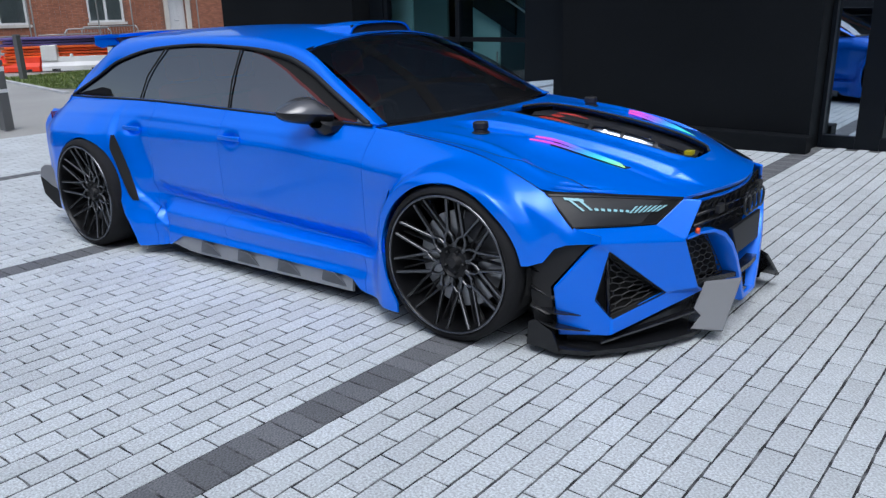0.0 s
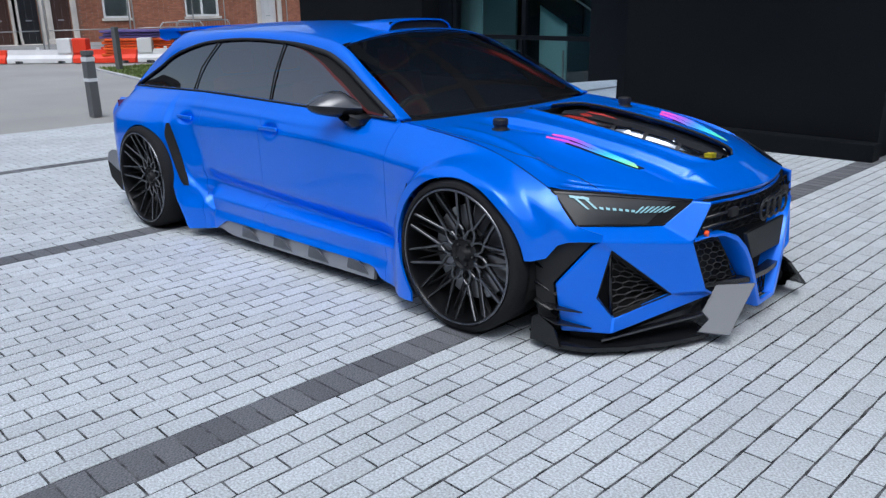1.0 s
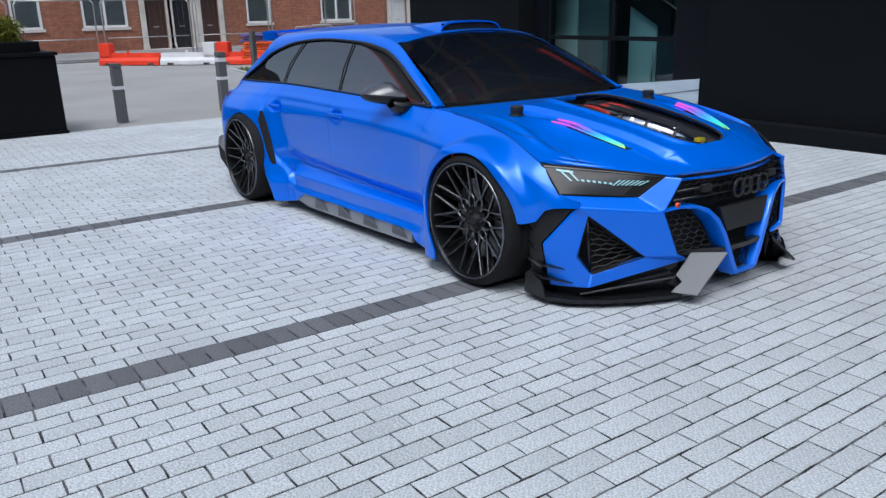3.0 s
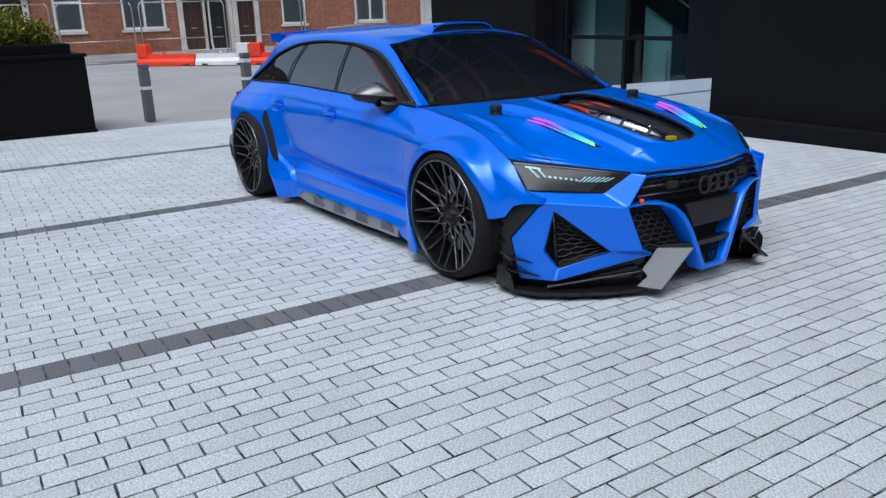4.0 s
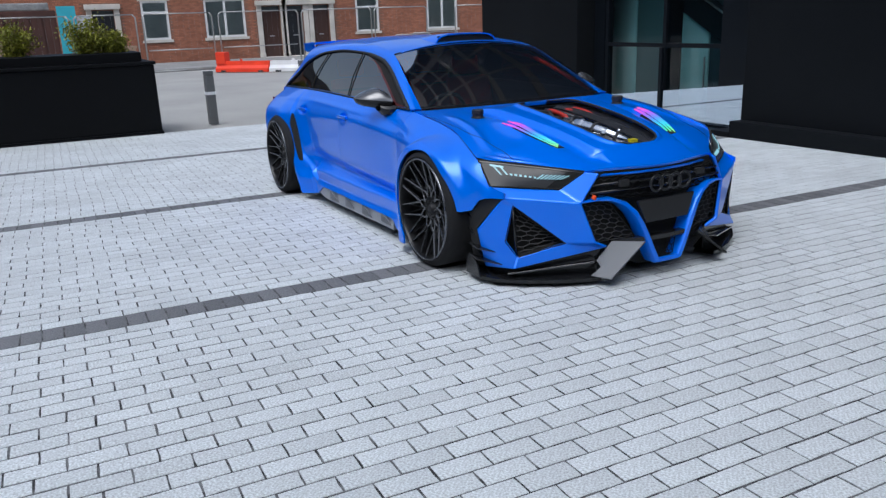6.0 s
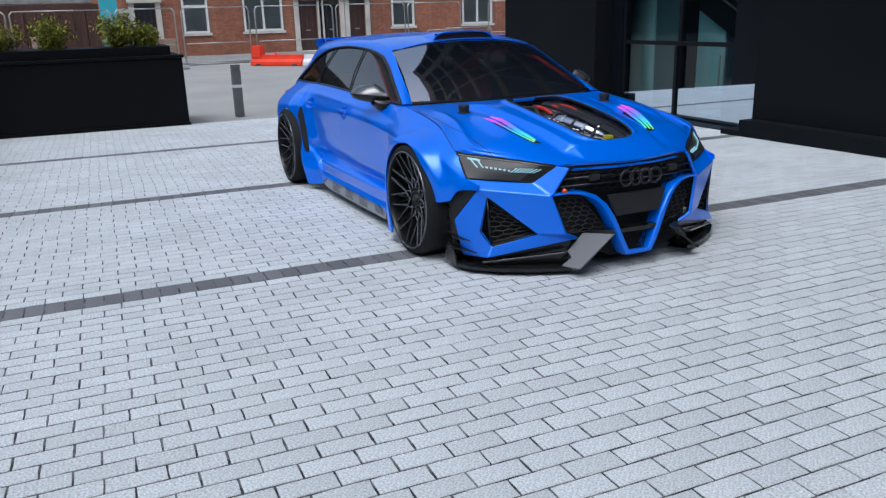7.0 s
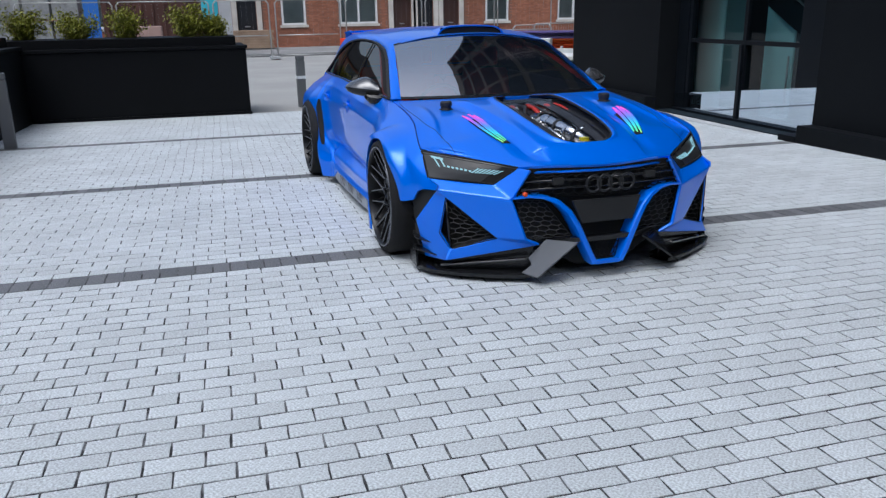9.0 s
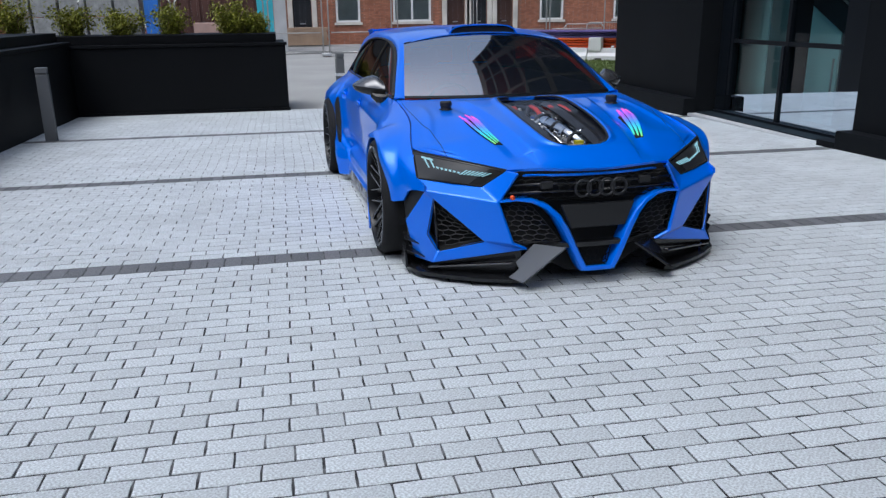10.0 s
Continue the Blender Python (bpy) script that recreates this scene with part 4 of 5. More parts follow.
        add_tube(bm, [b, mid, t], 0.0055, 6)
        part("pillar_trim", bm, M_VOID, car)
    # black trim round the windows
    path = [(u, s * (TOP_V(u) + 0.004), TOP_Z(u) - 0.008) for u in span(-2.28, 0.75, 60)]
    bm = bmesh.new()
    add_tube(bm, path, [0.009 + 0.007 * smooth01((p[0] + 0.5) / 0.4) for p in path], 8)
    part("window_trim", bm, M_BLACK, car, smooth=True)
    path = [(u, s * (BELT_V(u) + 0.010), BELT_Z(u) - 0.006) for u in span(-2.28, 0.78, 40)]
    bm = bmesh.new()
    add_tube(bm, path, 0.007, 6)
    part("belt_trim", bm, M_BLACK, car, smooth=True)
    # shoulder between the belt trim and the doors
    rows = [[(u, s * (BELT_V(u) * (1 - t) + (VB(u) + 0.0) * t), BELT_Z(u) * (1 - t) + ZB(u) * t) for t in (0, 0.5, 1.0)] for u in span(-2.30, 0.80, 40)]
    shell("shoulder", rows, M_PAINT, car, (0, s, 1), 0.008)
    rows = [[(u, s * (BELT_V(u) - 0.012), BELT_Z(u) + 0.002), (u, s * (BELT_V(u) - 0.05), BELT_Z(u) - 0.01), (u, s * 0.795, 0.93)] for u in span(-2.2, 0.74, 24)]
    shell("door_card", rows, M_DASH, car, (0, -s, 1), 0.004, "dark door card")
    # roof side, pillars
    rows = []
    for u in span(-2.32, 0.82, 80):
        t = Vector((u, TOP_V(u), TOP_Z(u))) if -2.30 < u < 0.76 else Vector((u, VB(u) if u < 0 else 0.872, ZB(u) + 0.02 if u < 0 else 0.962))
        e = Vector((u + 0.28 * smooth01((-1.75 - u) / 0.57), EDGE_V(u), EDGE_Z(u)))
        row = []
        for j in range(9):
            k = j / 8
            p = t.lerp(e, k)
            n = Vector((0, 1, 0.6)).normalized()
            p += n * (0.16 * (1 - 0.8 * smooth01((-1.75 - u) / 0.5)) * min(0.5, (e - t).length) * math.sin(math.pi * k))
            row.append((p.x, s * p.y, p.z))
        rows.append(row)
    shell("roof_side", rows, M_PAINT, car, (0, s, 1), 0.012, angle=60)
    # wing mirror
    mir = empty("wing_mirror")
    mir.parent = car
    mir["label"] = "gloss dark grey wing mirror with a pointed tip"
    tall = curve((0, 0.058), (0.25, 0.090), (0.5, 0.077), (0.8, 0.040), (1, 0.004))
    drop = curve((0, 0.048), (0.3, 0.058), (0.7, 0.050), (0.92, 0.032), (1, 0.005))
    half = curve((0, 0.070), (0.6, 0.075), (0.9, 0.048), (1, 0.010))
    upper = ((-1, 0), (-0.97, 0.45), (-0.86, 0.85), (-0.55, 1.0), (-0.1, 0.95), (0.35, 0.76), (0.72, 0.45), (0.94, 0.16), (1, 0))
    lower = ((1, 0), (0.97, -0.35), (0.80, -0.75), (0.45, -1.0), (-0.5, -1.0), (-0.88, -0.75), (-1, 0))
    # grey cap and black housing paint in the sky-lit top and shaded underside
    for nm, outline, mt, lab in (("mirror_cap", upper, M_CAP_LIT, "gloss mirror cap, painted grey for its sky-lit top"), ("mirror_housing", lower, M_CARBON, "lower mirror housing, painted black for its shaded underside")):
        rows = []
        for k in range(15):
            t = k / 14
            cu, cz, hu = 0.455 - 0.12 * t, 1.004 + 0.026 * t, half(t) + (0.002 if outline is lower else 0)
            rows.append([(cu + hu * p, s * (0.895 + 0.225 * t), cz + q * (tall(t) if q > 0 else drop(t))) for p, q in outline])
        for at, edge in ((0, rows[0]), (len(rows) + 1, rows[-1])):
            c = [sum(p[i] for p in edge) / len(edge) for i in range(3)]
            rows.insert(at, [tuple(c)] * len(edge))
        shell(nm, rows, mt, mir, (0, 0, 1 if outline is upper else -1), 0, lab, angle=34)
    rows = []
    for cu, y, cz, w, h in ((0.485, 0.995, 0.962, 0.050, 0.020), (0.505, 0.965, 0.940, 0.055, 0.035), (0.525, 0.915, 0.938, 0.052, 0.034), (0.535, 0.860, 0.945, 0.050, 0.030)):
        rows.append([(cu + w * p, s * y, cz + h * q) for p, q in ((-1, 0.6), (-0.8, 1), (0.8, 1), (1, 0.4), (0.8, -0.7), (0.2, -1), (-0.6, -0.9), (-1, -0.4), (-1, 0.6))])
    shell("mirror_arm", rows, M_CARBON, mir, (0, s, -1), 0, "gloss black mirror foot", angle=40)
    bm = bmesh.new()
    add_box(bm, -0.003, 0.003, -0.06, 0.06, -0.04, 0.04, 0.002)
    g = part("mirror_glass", bm, M_CHROME, mir)
    g.matrix_basis = pose(0.352, s * 0.975, 1.024, 0, 0, s * 24)

# roof skin
rows = []
for w in span(-2.32, 0.12, 44):
    u = w + 0.28 * smooth01((-1.75 - w) / 0.57)
    rows.append([(u + 0.03 * (1 - abs(k) ** 2) * (u > 0.0), EDGE_V(w) * k, CROWN_Z(w) - (CROWN_Z(w) - EDGE_Z(w)) * abs(k) ** 2.4) for k in span(-1, 1, 24)])
shell("roof", rows, M_PAINT, car, (0, 0, 1), 0.012, angle=60)
# roof scoop
rows = []
for k in range(9):
    t = k / 8
    u = 0.10 - 0.62 * t
    h = 0.060 * (1 - smooth01(t)) + 0.002
    rows.append([(u, 0.30 * w * (1 - 0.25 * t), CROWN_Z(u) - 0.02 * abs(w) ** 2.4 - 0.004 + h * (1 - abs(w) ** 9)) for w in span(-1, 1, 16)])
sc = shell("roof_scoop", rows, M_PAINT, car, (0, 0, 1), 0.010)
sc.location.z = 0.004
poly("scoop_mouth", [[(0.094, -0.268, 1.393), (0.094, 0.268, 1.393), (0.086, 0.258, 1.447), (0.086, -0.258, 1.447)]], M_VOID, sc, (1, 0, 0.2), 0.01, "black scoop opening")
# windscreen
def screen_point(k, t, lift=0.0):
    bot = Vector((0.935 - 0.125 * k * k, 0.803 * k, 0.953 + 0.004 * k * k))
    top = Vector((0.135 - 0.035 * k * k, 0.664 * k, 1.402 - 0.073 * k * k))
    p = bot.lerp(top, t)
    n = Vector((0.48, 0, 0.88))
    return p + n * (0.035 * math.sin(math.pi * t) + lift)


rows = [[screen_point(k, t) for k in span(-1, 1, 24)] for t in span(0, 1, 14)]
g = shell("windscreen", rows, M_SCREENGLASS, car, (1, 0, 1), 0.0, "tinted windscreen")
g.visible_shadow = False
for nm, t0, t1 in (("screen_border", 0.0, 0.03), ("screen_border", 0.975, 1.0)):
    shell(nm, [[screen_point(k, t, 0.003) for k in span(-1, 1, 24)] for t in span(t0, t1, 2)], M_CARBON, car, (1, 0, 1), 0.003)
# scuttle
rows = [[(0.94 - 0.125 * k * k + d, 0.815 * k, 0.946 - 0.03 * (d < 0.01)) for k in span(-1, 1, 20)] for d in (0.0, 0.03)]
shell("scuttle", rows, M_BLACK, car, (0, 0, 1), 0.01)

# -- bonnet with a glazed opening --
ZC = curve((0.9, 0.957), (1.25, 0.930), (1.6, 0.885), (2.0, 0.808), (2.2, 0.749), (2.33, 0.705), (2.405, 0.676))
ZE = curve((0.8, 0.952), (1.1, 0.920), (1.41, 0.874), (1.85, 0.740), (2.3, 0.674), (2.405, 0.668))
HALF = curve((0.8, 0.868), (1.1, 0.868), (1.41, 0.880), (1.85, 0.950), (2.0, 0.80), (2.297, 0.505), (2.44, 0.44))
OPEN_W = curve((1.08, 0.09), (1.11, 0.16), (1.18, 0.212), (1.36, 0.240), (1.7, 0.238), (1.95, 0.222), (2.10, 0.196), (2.17, 0.155), (2.20, 0.09))
O0, O1 = 1.08, 2.20


def bonnet_z(u, v):
    half = HALF(u)
    k = min(1.0, abs(v) / half)
    z = ZC(u) - (ZC(u) - ZE(u)) * k**2.3
    fade = smooth01((u - 0.98) / 0.25) * smooth01((front_u(v) - 0.01 - u) / 0.20)
    ridge = 0.30 + 0.17 * (2.4 - u) / 1.4
    z += fade * 0.030 * smooth01((ridge + 0.02 - abs(v)) / 0.022)
    z -= fade * 0.014 * math.exp(-((abs(v) - ridge - 0.07) / 0.05) ** 2)
    z += fade * 0.034 * math.exp(-((u - 1.62) / 0.20) ** 2 - ((abs(v) - 0.545) / 0.075) ** 2)
    z += 0.012 * smooth01((u - 1.0) / 0.3) * smooth01((1.9 - u) / 0.3) * math.exp(-((abs(v) - HALF(u) + 0.12) / 0.028) ** 2)
    z += 0.016 * math.exp(-((abs(v) - OPEN_W(u) - 0.022) / 0.022) ** 2) * smooth01((u - 0.98) / 0.12) * smooth01((2.22 - u) / 0.07)
    return z


def front_u(v):
    v = abs(v)
    return 2.405 - 0.108 * (v / 0.505) ** 2 if v < 0.505 else 2.297 - (v - 0.505) * (2.297 - 1.85) / (0.95 - 0.505)


ACROSS = [-1 + 2 * k / 192 for k in range(193)]


def bonnet_point(a, b):
    """a: 0 at the screen, 1 at the leading edge; b: -1 to 1 across, with the opening's edge at 0.3125."""
    v = 0.0
    u = 1.5
    for _ in range(12):
        u0 = 0.94 - 0.12 * (v / 0.85) ** 2 + 0.012
        u = u0 + (front_u(v) - u0) * a
        w = OPEN_W(min(max(u, O0), O1))
        wide = min(HALF(u), 0.95)
        k = abs(b)
        nv = k / 0.3125 * w if k <= 0.3125 else w + (k - 0.3125) / 0.6875 * (wide - w)
        v = math.copysign(nv, b)
    return u, v


GRID_A = [k / 100 for k in range(101)]
points = [[bonnet_point(a, b) for b in ACROSS] for a in GRID_A]


def in_opening(i, j):
    u = sum(points[i + p][j + q][0] for p in (0, 1) for q in (0, 1)) / 4
    b = (ACROSS[j] + ACROSS[j + 1]) / 2
    return abs(b) < 0.3125 and O0 < u < O1


bonnet = shell("bonnet", [[(u, v, bonnet_z(u, v)) for u, v in r] for r in points], M_PAINT, car, (0, 0, 1), 0.016, "blue bonnet with a glazed opening", angle=60, skip=in_opening)
rows = [[(u, w * k, bonnet_z(u, OPEN_W(u)) - 0.006 + 0.012 * (1 - k * k)) for k in span(-1, 1, 8) for w in (OPEN_W(u) - 0.002,)] for u in span(O0 + 0.01, O1 - 0.01, 24)]
g = shell("bonnet_glass", rows, M_BAYGLASS, bonnet, (0, 0, 1), 0.0, "clear glass panel")
g.visible_shadow = False
for s in (-1, 1):
    bm = bmesh.new()
    add_tube(bm, [(u, s * OPEN_W(u), bonnet_z(u, OPEN_W(u)) + 0.001) for u in span(O0 + 0.004, O1 - 0.004, 40)], 0.007, 6)
    part("glass_seal", bm, M_BLACK, bonnet, smooth=True)
def vent_line(t):
    return 0.578 - 0.020 * t - 0.080 * t**2.2


SHUT = curve((0.93, 0.845), (1.1, 0.853), (1.45, 0.835), (1.7, 0.797), (2.02, 0.778))
for s in (-1, 1):
    # dark tubes laid on the skin, drawn as the shade along panel lines
    tube("shut_line", [(u, s * SHUT(u), bonnet_z(u, SHUT(u)) - 0.0005) for u in span(0.93, 2.01, 34)], 0.0022, M_VOID, bonnet, "thin dark tube drawn as the shade along a panel line", sides=6)
    tube("shut_line", [(u, s * (VB(u) + 0.002), ZB(u) - 0.001) for u in span(1.0, 1.84, 26)], 0.0022, M_VOID, bonnet, "thin dark tube drawn as the shade along a panel line", sides=6)
# engine under the glass
engine = empty("engine")
engine.parent = car
engine["label"] = "engine with polished intake pipes under the glass"
box("engine_tray", 1.0, 2.25, -0.36, 0.36, 0.62, 0.64, M_ENGINE, engine)
box("engine_cover", 1.10, 1.42, -0.20, 0.20, 0.70, 0.880, M_ENGINE, engine, bevel=0.03)
box("cylinder_bank", 1.52, 2.06, -0.23, -0.06, 0.64, 0.755, M_ENGINE, engine, bevel=0.02)
box("cylinder_bank", 1.52, 2.06, 0.06, 0.23, 0.64, 0.755, M_ENGINE, engine, bevel=0.02)
tube("intake_pipe", [(1.50, -0.05, 0.840), (1.66, -0.02, 0.835), (1.84, 0.04, 0.795), (2.02, 0.10, 0.742)], [0.048, 0.055, 0.048, 0.034], M_CHROME, engine, "polished intake pipe", sides=14)
for k in range(5):
    u = 1.58 + 0.085 * k
    bm = bmesh.new()
    add_lathe(bm, [(0.048, -0.010), (0.062 - 0.002 * k, -0.010), (0.062 - 0.002 * k, 0.010), (0.048, 0.010)], 20, closed=True)
    p = part("pipe_clamp", bm, M_CHROME if k % 2 else M_ENGINE, engine, smooth=False)
    p.matrix_basis = pose(u, -0.035 + 0.30 * max(0, u - 1.6), 0.838 - 0.26 * max(0, u - 1.64), 0, 104, 18)
for k in range(6):
    tube("plug_lead", [(1.56 + 0.08 * k, -0.07, 0.775), (1.58 + 0.08 * k, -0.14, 0.825 - 0.016 * k), (1.57 + 0.085 * k, -0.22, 0.745)], 0.010, M_ENGINE if k % 3 else M_CHROME, engine)
for y in (-0.15, 0.16):
    tube("red_hose", [(1.12, y, 0.890), (1.30, y * 0.85, 0.900), (1.50, y * 1.1, 0.845)], 0.022, M_REDHOSE, engine, "red hose", sides=10)
    tube("coolant_hose", [(1.12, y * 0.4, 0.900), (1.30, y * 0.2, 0.905), (1.55, y * 0.9, 0.835)], 0.015, M_ENGINE, engine, "dark hose", sides=10)
for k in range(6):
    bm = bmesh.new()
    add_lathe(bm, [(0.0, 0.03), (0.024, 0.03), (0.034, 0.02), (0.034, -0.03)], 18)
    p = part("chrome_cap", bm, M_CHROME, engine, smooth=True)
    p.matrix_basis = pose(1.46 + 0.105 * k, 0.165 - 0.33 * (k % 2), 0.835 - 0.026 * k)
for y, r in ((0.005, 0.015), (0.20, 0.012)):
    tube("red_hose", [(u, y + 0.1 * (u - 1.14) * (y > 0.1), bonnet_z(u, 0.2) - d) for u, d in ((1.20, 0.070), (1.27, 0.046), (1.36, 0.044), (1.44, 0.055), (1.49, 0.10))], r, M_REDHOSE, engine, "red hose", sides=12)
box("plenum", 1.44, 2.08, -0.205, 0.205, 0.66, 0.745, M_COVER, engine, "pale grey plenum casting", bevel=0.03)
for k in range(7):
    box("casting_rib", 1.48 + 0.085 * k, 1.495 + 0.085 * k, -0.19, 0.19, 0.745, 0.775 - 0.004 * k, M_COVER, engine)
for k in range(4):
    tube("fuel_line", [(1.44, -0.17 + 0.1 * k, 0.845), (1.70, -0.15 + 0.1 * k, 0.815), (1.98, -0.13 + 0.09 * k, 0.750)], 0.010, M_CHROME, engine, sides=8)
rng = random.Random(5)
for k in range(46):
    u = rng.uniform(1.14, 2.10)
    y = rng.uniform(-0.2, 0.2)
    z = bonnet_z(u, 0.0) - rng.uniform(0.05, 0.09)
    a = rng.uniform(0, 6.28)
    m = (M_CHROME, M_ENGINE, M_COVER, M_CHROME, M_REDHOSE, M_GREYBLADE)[k % 6 if u < 1.5 or k % 6 != 4 else 0]
    ln = rng.uniform(0.02, 0.05)
    tube("engine_fitting", [(u - ln * math.cos(a), y - ln * math.sin(a), z - 0.03), (u, y, z), (u + ln * math.cos(a), y + ln * math.sin(a), z - 0.012)], rng.uniform(0.006, 0.016), m, engine, sides=8)
for s in (-1, 1):
    rows = [[(u, s * (0.11 + (OPEN_W(u) - 0.075) * q), bonnet_z(u, OPEN_W(u)) - 0.045 - 0.008 * math.cos(9.0 * q)) for q in span(0, 1, 6)] for k, u in enumerate(span(1.14, 2.13, 34))]
    shell("bank_cover", rows, M_ENGINE, engine, (0, 0, 1), 0.01, "ribbed cylinder bank cover", angle=25)
    for k in range(7):
        u = 1.24 + 0.125 * k
        tube("cover_bolt", [(u, s * 0.20, bonnet_z(u, 0.2) - 0.075), (u, s * 0.20, bonnet_z(u, 0.2) - 0.050)], 0.012, M_CHROME, engine, sides=8)
    tube("side_pipe", [(1.20, s * 0.235, 0.868), (1.55, s * 0.245, 0.838), (1.95, s * 0.20, 0.772), (2.08, s * 0.12, 0.752)], 0.013, M_CHROME if s < 0 else M_GREYBLADE, engine, sides=8)
zb = bonnet_z(2.13, OPEN_W(2.13)) - 0.020
box("yellow_badge", 2.110, 2.150, -0.024, 0.024, zb - 0.008, zb + 0.012, M_YELLOW, engine, "small yellow badge")
for s in (-1, 1):
    # bonnet pins
    z = bonnet_z(1.27, 0.605)
    pin = empty("bonnet_pin")
    pin.parent = car
    bm = bmesh.new()
    add_lathe(bm, [(0, 0.056), (0.034, 0.056), (0.040, 0.050), (0.040, 0.026), (0.035, 0.020), (0.037, 0.0), (0, 0)], 20)
    p = part("pin_knob", bm, M_BLACK, pin, smooth=False)
    p.matrix_basis = pose(1.27, s * 0.605, z)
    bm = bmesh.new()
    add_lathe(bm, [(0.0, 0.004), (0.045, 0.004), (0.048, 0.0)], 20)
    p = part("pin_plate", bm, M_BLACK, pin)
    p.matrix_basis = pose(1.27, s * 0.605, z)
    # glowing vents
    vent = empty("bonnet_vent")
    vent.parent = car
    vent["label"] = "bonnet vent lit in rainbow colours"
    for j in range(3):
        rows = []
        for k in range(21):
            t = k / 20
            u = 1.545 + 0.012 * j + (0.455 - 0.03 * j) * t
            v = vent_line(t) - (0.036 * j - 0.010) * (1 - 0.55 * t**2)
            wd = 0.029 * (0.45 + 0.55 * smooth01(t / 0.25)) * (1 - 0.72 * t**3)
            z = bonnet_z(u, v) + 0.004 + 0.006 * math.sin(math.pi * t)
            rows.append([(u, s * (v - wd * q), z + 0.007 * math.sin(math.pi * q) - 0.004 * q) for q in (0, 0.2, 0.4, 0.6, 0.8, 1)])
        shell("light_blade", rows, M_RGB, vent, (0, 0, 1), 0.003)
    rows = []
    for k in range(15):
        t = 0.25 + 0.77 * k / 14
        u = 1.545 + 0.455 * t
        v = vent_line(t) + 0.014 * (1 - 0.3 * t)
        wd = 0.118 * (1 - 0.55 * t**1.5)
        rows.append([(u, s * (v - q * wd), bonnet_z(u, v - q * wd) + 0.003) for q in span(0, 1, 6)])
    shell("vent_bed", rows, M_VOID, vent, (0, 0, 1), 0.003)

# -- front bumper --
PA, PB_, PC, PD = (1.85, 0.955, 0.738), (1.986, 0.958, 0.596), (2.226, 0.632, 0.574), (2.297, 0.508, 0.673)
PE, PG, PM = (2.372, 0.462, 0.668), (2.345, 0.565, 0.498), (2.388, 0.490, 0.258)
DT, DL, DB, DR = (2.134, 0.896, 0.492), (2.088, 0.925, 0.275), (2.141, 0.876, 0.182), (2.288, 0.641, 0.262)
PF, PJ, PK, PL, PM2 = (2.109, 0.941, 0.545), (1.933, 1.030, 0.335), (1.930, 0.975, 0.092), (2.158, 0.915, 0.118), (2.381, 0.40, 0.216)
PV = (2.065, 0.948, 0.515)
bumper = empty("front_bumper")
bumper.parent = car
bumper["label"] = "sharp-edged blue front bumper with honeycomb openings"
for s in (-1, 1):
    poly("bumper_skin", [[PB_, PC, PG, PF], [PC, PD, PG], [PD, PE, PG], [PF, PG, DR, DT], [PG, PM, DR], [DB, DR, PM2, PL], [DR, PM, PM2], [PF, DT, PV], [PV, DT, DL, PJ], [DL, DB, PL, PK, PJ]], M_PAINT, bumper, (1, 0.6, 0), 0.022, bevel=0.026, side=s, round_steps=4)
    # side duct
    inn = [(x - 0.10, y - 0.04, z) for x, y, z in (DT, DL, DB, DR)]
    quad = [DT, DL, DB, DR]
    poly("duct_liner", [[quad[k], quad[(k + 1) % 4], inn[(k + 1) % 4], inn[k]] for k in range(4)] + [inn], M_VOID, bumper, (1, 0.5, 0), 0.004, side=s)
    off = Vector((-0.03, -0.012, 0))
    honeycomb("duct_mesh", [Vector(DT) + off, Vector(DT).lerp(Vector(DR), 0.42) + off, Vector(DR) + off, Vector(DB) + off], 3, 9, bumper, s, 0.0034)
    tube("duct_bar", [(p.x, p.y * s, p.z) for p in (Vector(DT) + off * 0.6, Vector(DB) + off * 0.6)], 0.009, M_CARBON, bumper, sides=6)
    # black vent and canards behind the bumper corner
    poly("corner_vent", [[(PF[0] - 0.03, PF[1] - 0.012, PF[2] - 0.012), (PV[0] - 0.02, PV[1] - 0.012, PV[2]), (PJ[0] - 0.02, PJ[1] - 0.012, PJ[2]), (PK[0] - 0.02, PK[1] - 0.01, PK[2]), (1.82, 0.985, 0.08), (1.80, 1.0, 0.30), (1.80, 1.015, 0.495)]], M_BLACK, bumper, (0, 1, 0), 0.01, side=s)
    for k in range(3):
        z = 0.20 + 0.09 * k
        poly("vent_rib", [[(1.81, 1.02, z + 0.03), (1.93, 1.006, z - 0.02), (1.928, 0.992, z - 0.01), (1.808, 1.0, z + 0.04)]], M_CARBON, bumper, (0, 1, 0), 0.012, side=s)
    for z, n in ((0.225, 0.6), (0.155, 0.8)):
        poly("canard", [[(1.87, 1.035, z + 0.014), (1.95, 1.03 + 0.016 * n, z), (2.055 + 0.02 * n, 0.940, z - 0.020), (2.02, 0.935, z - 0.014), (1.93, 0.985, z + 0.002)]], M_CARBON, bumper, (0, 0, 1), 0.006, "black canard fin", side=s)
    # lower side grille and its blue arch
    honeycomb("lower_mesh", [(2.318, 0.548, 0.490), (2.372, 0.385, 0.485), (2.40, 0.21, 0.265), (2.352, 0.480, 0.255)], 4, 8, bumper, s, 0.0028)
    path = [Vector(p) for p in ((2.348, 0.560, 0.503), (2.380, 0.470, 0.514), (2.408, 0.385, 0.508), (2.432, 0.305, 0.474), (2.450, 0.245, 0.415), (2.462, 0.200, 0.340), (2.470, 0.158, 0.250), (2.474, 0.122, 0.170), (2.476, 0.085, 0.100))]
    rows = []
    for k, p in enumerate(path):
        t = (path[min(k + 1, 8)] - path[max(k - 1, 0)]).normalized()
        n = t.cross(Vector((1, 0, 0))).normalized()
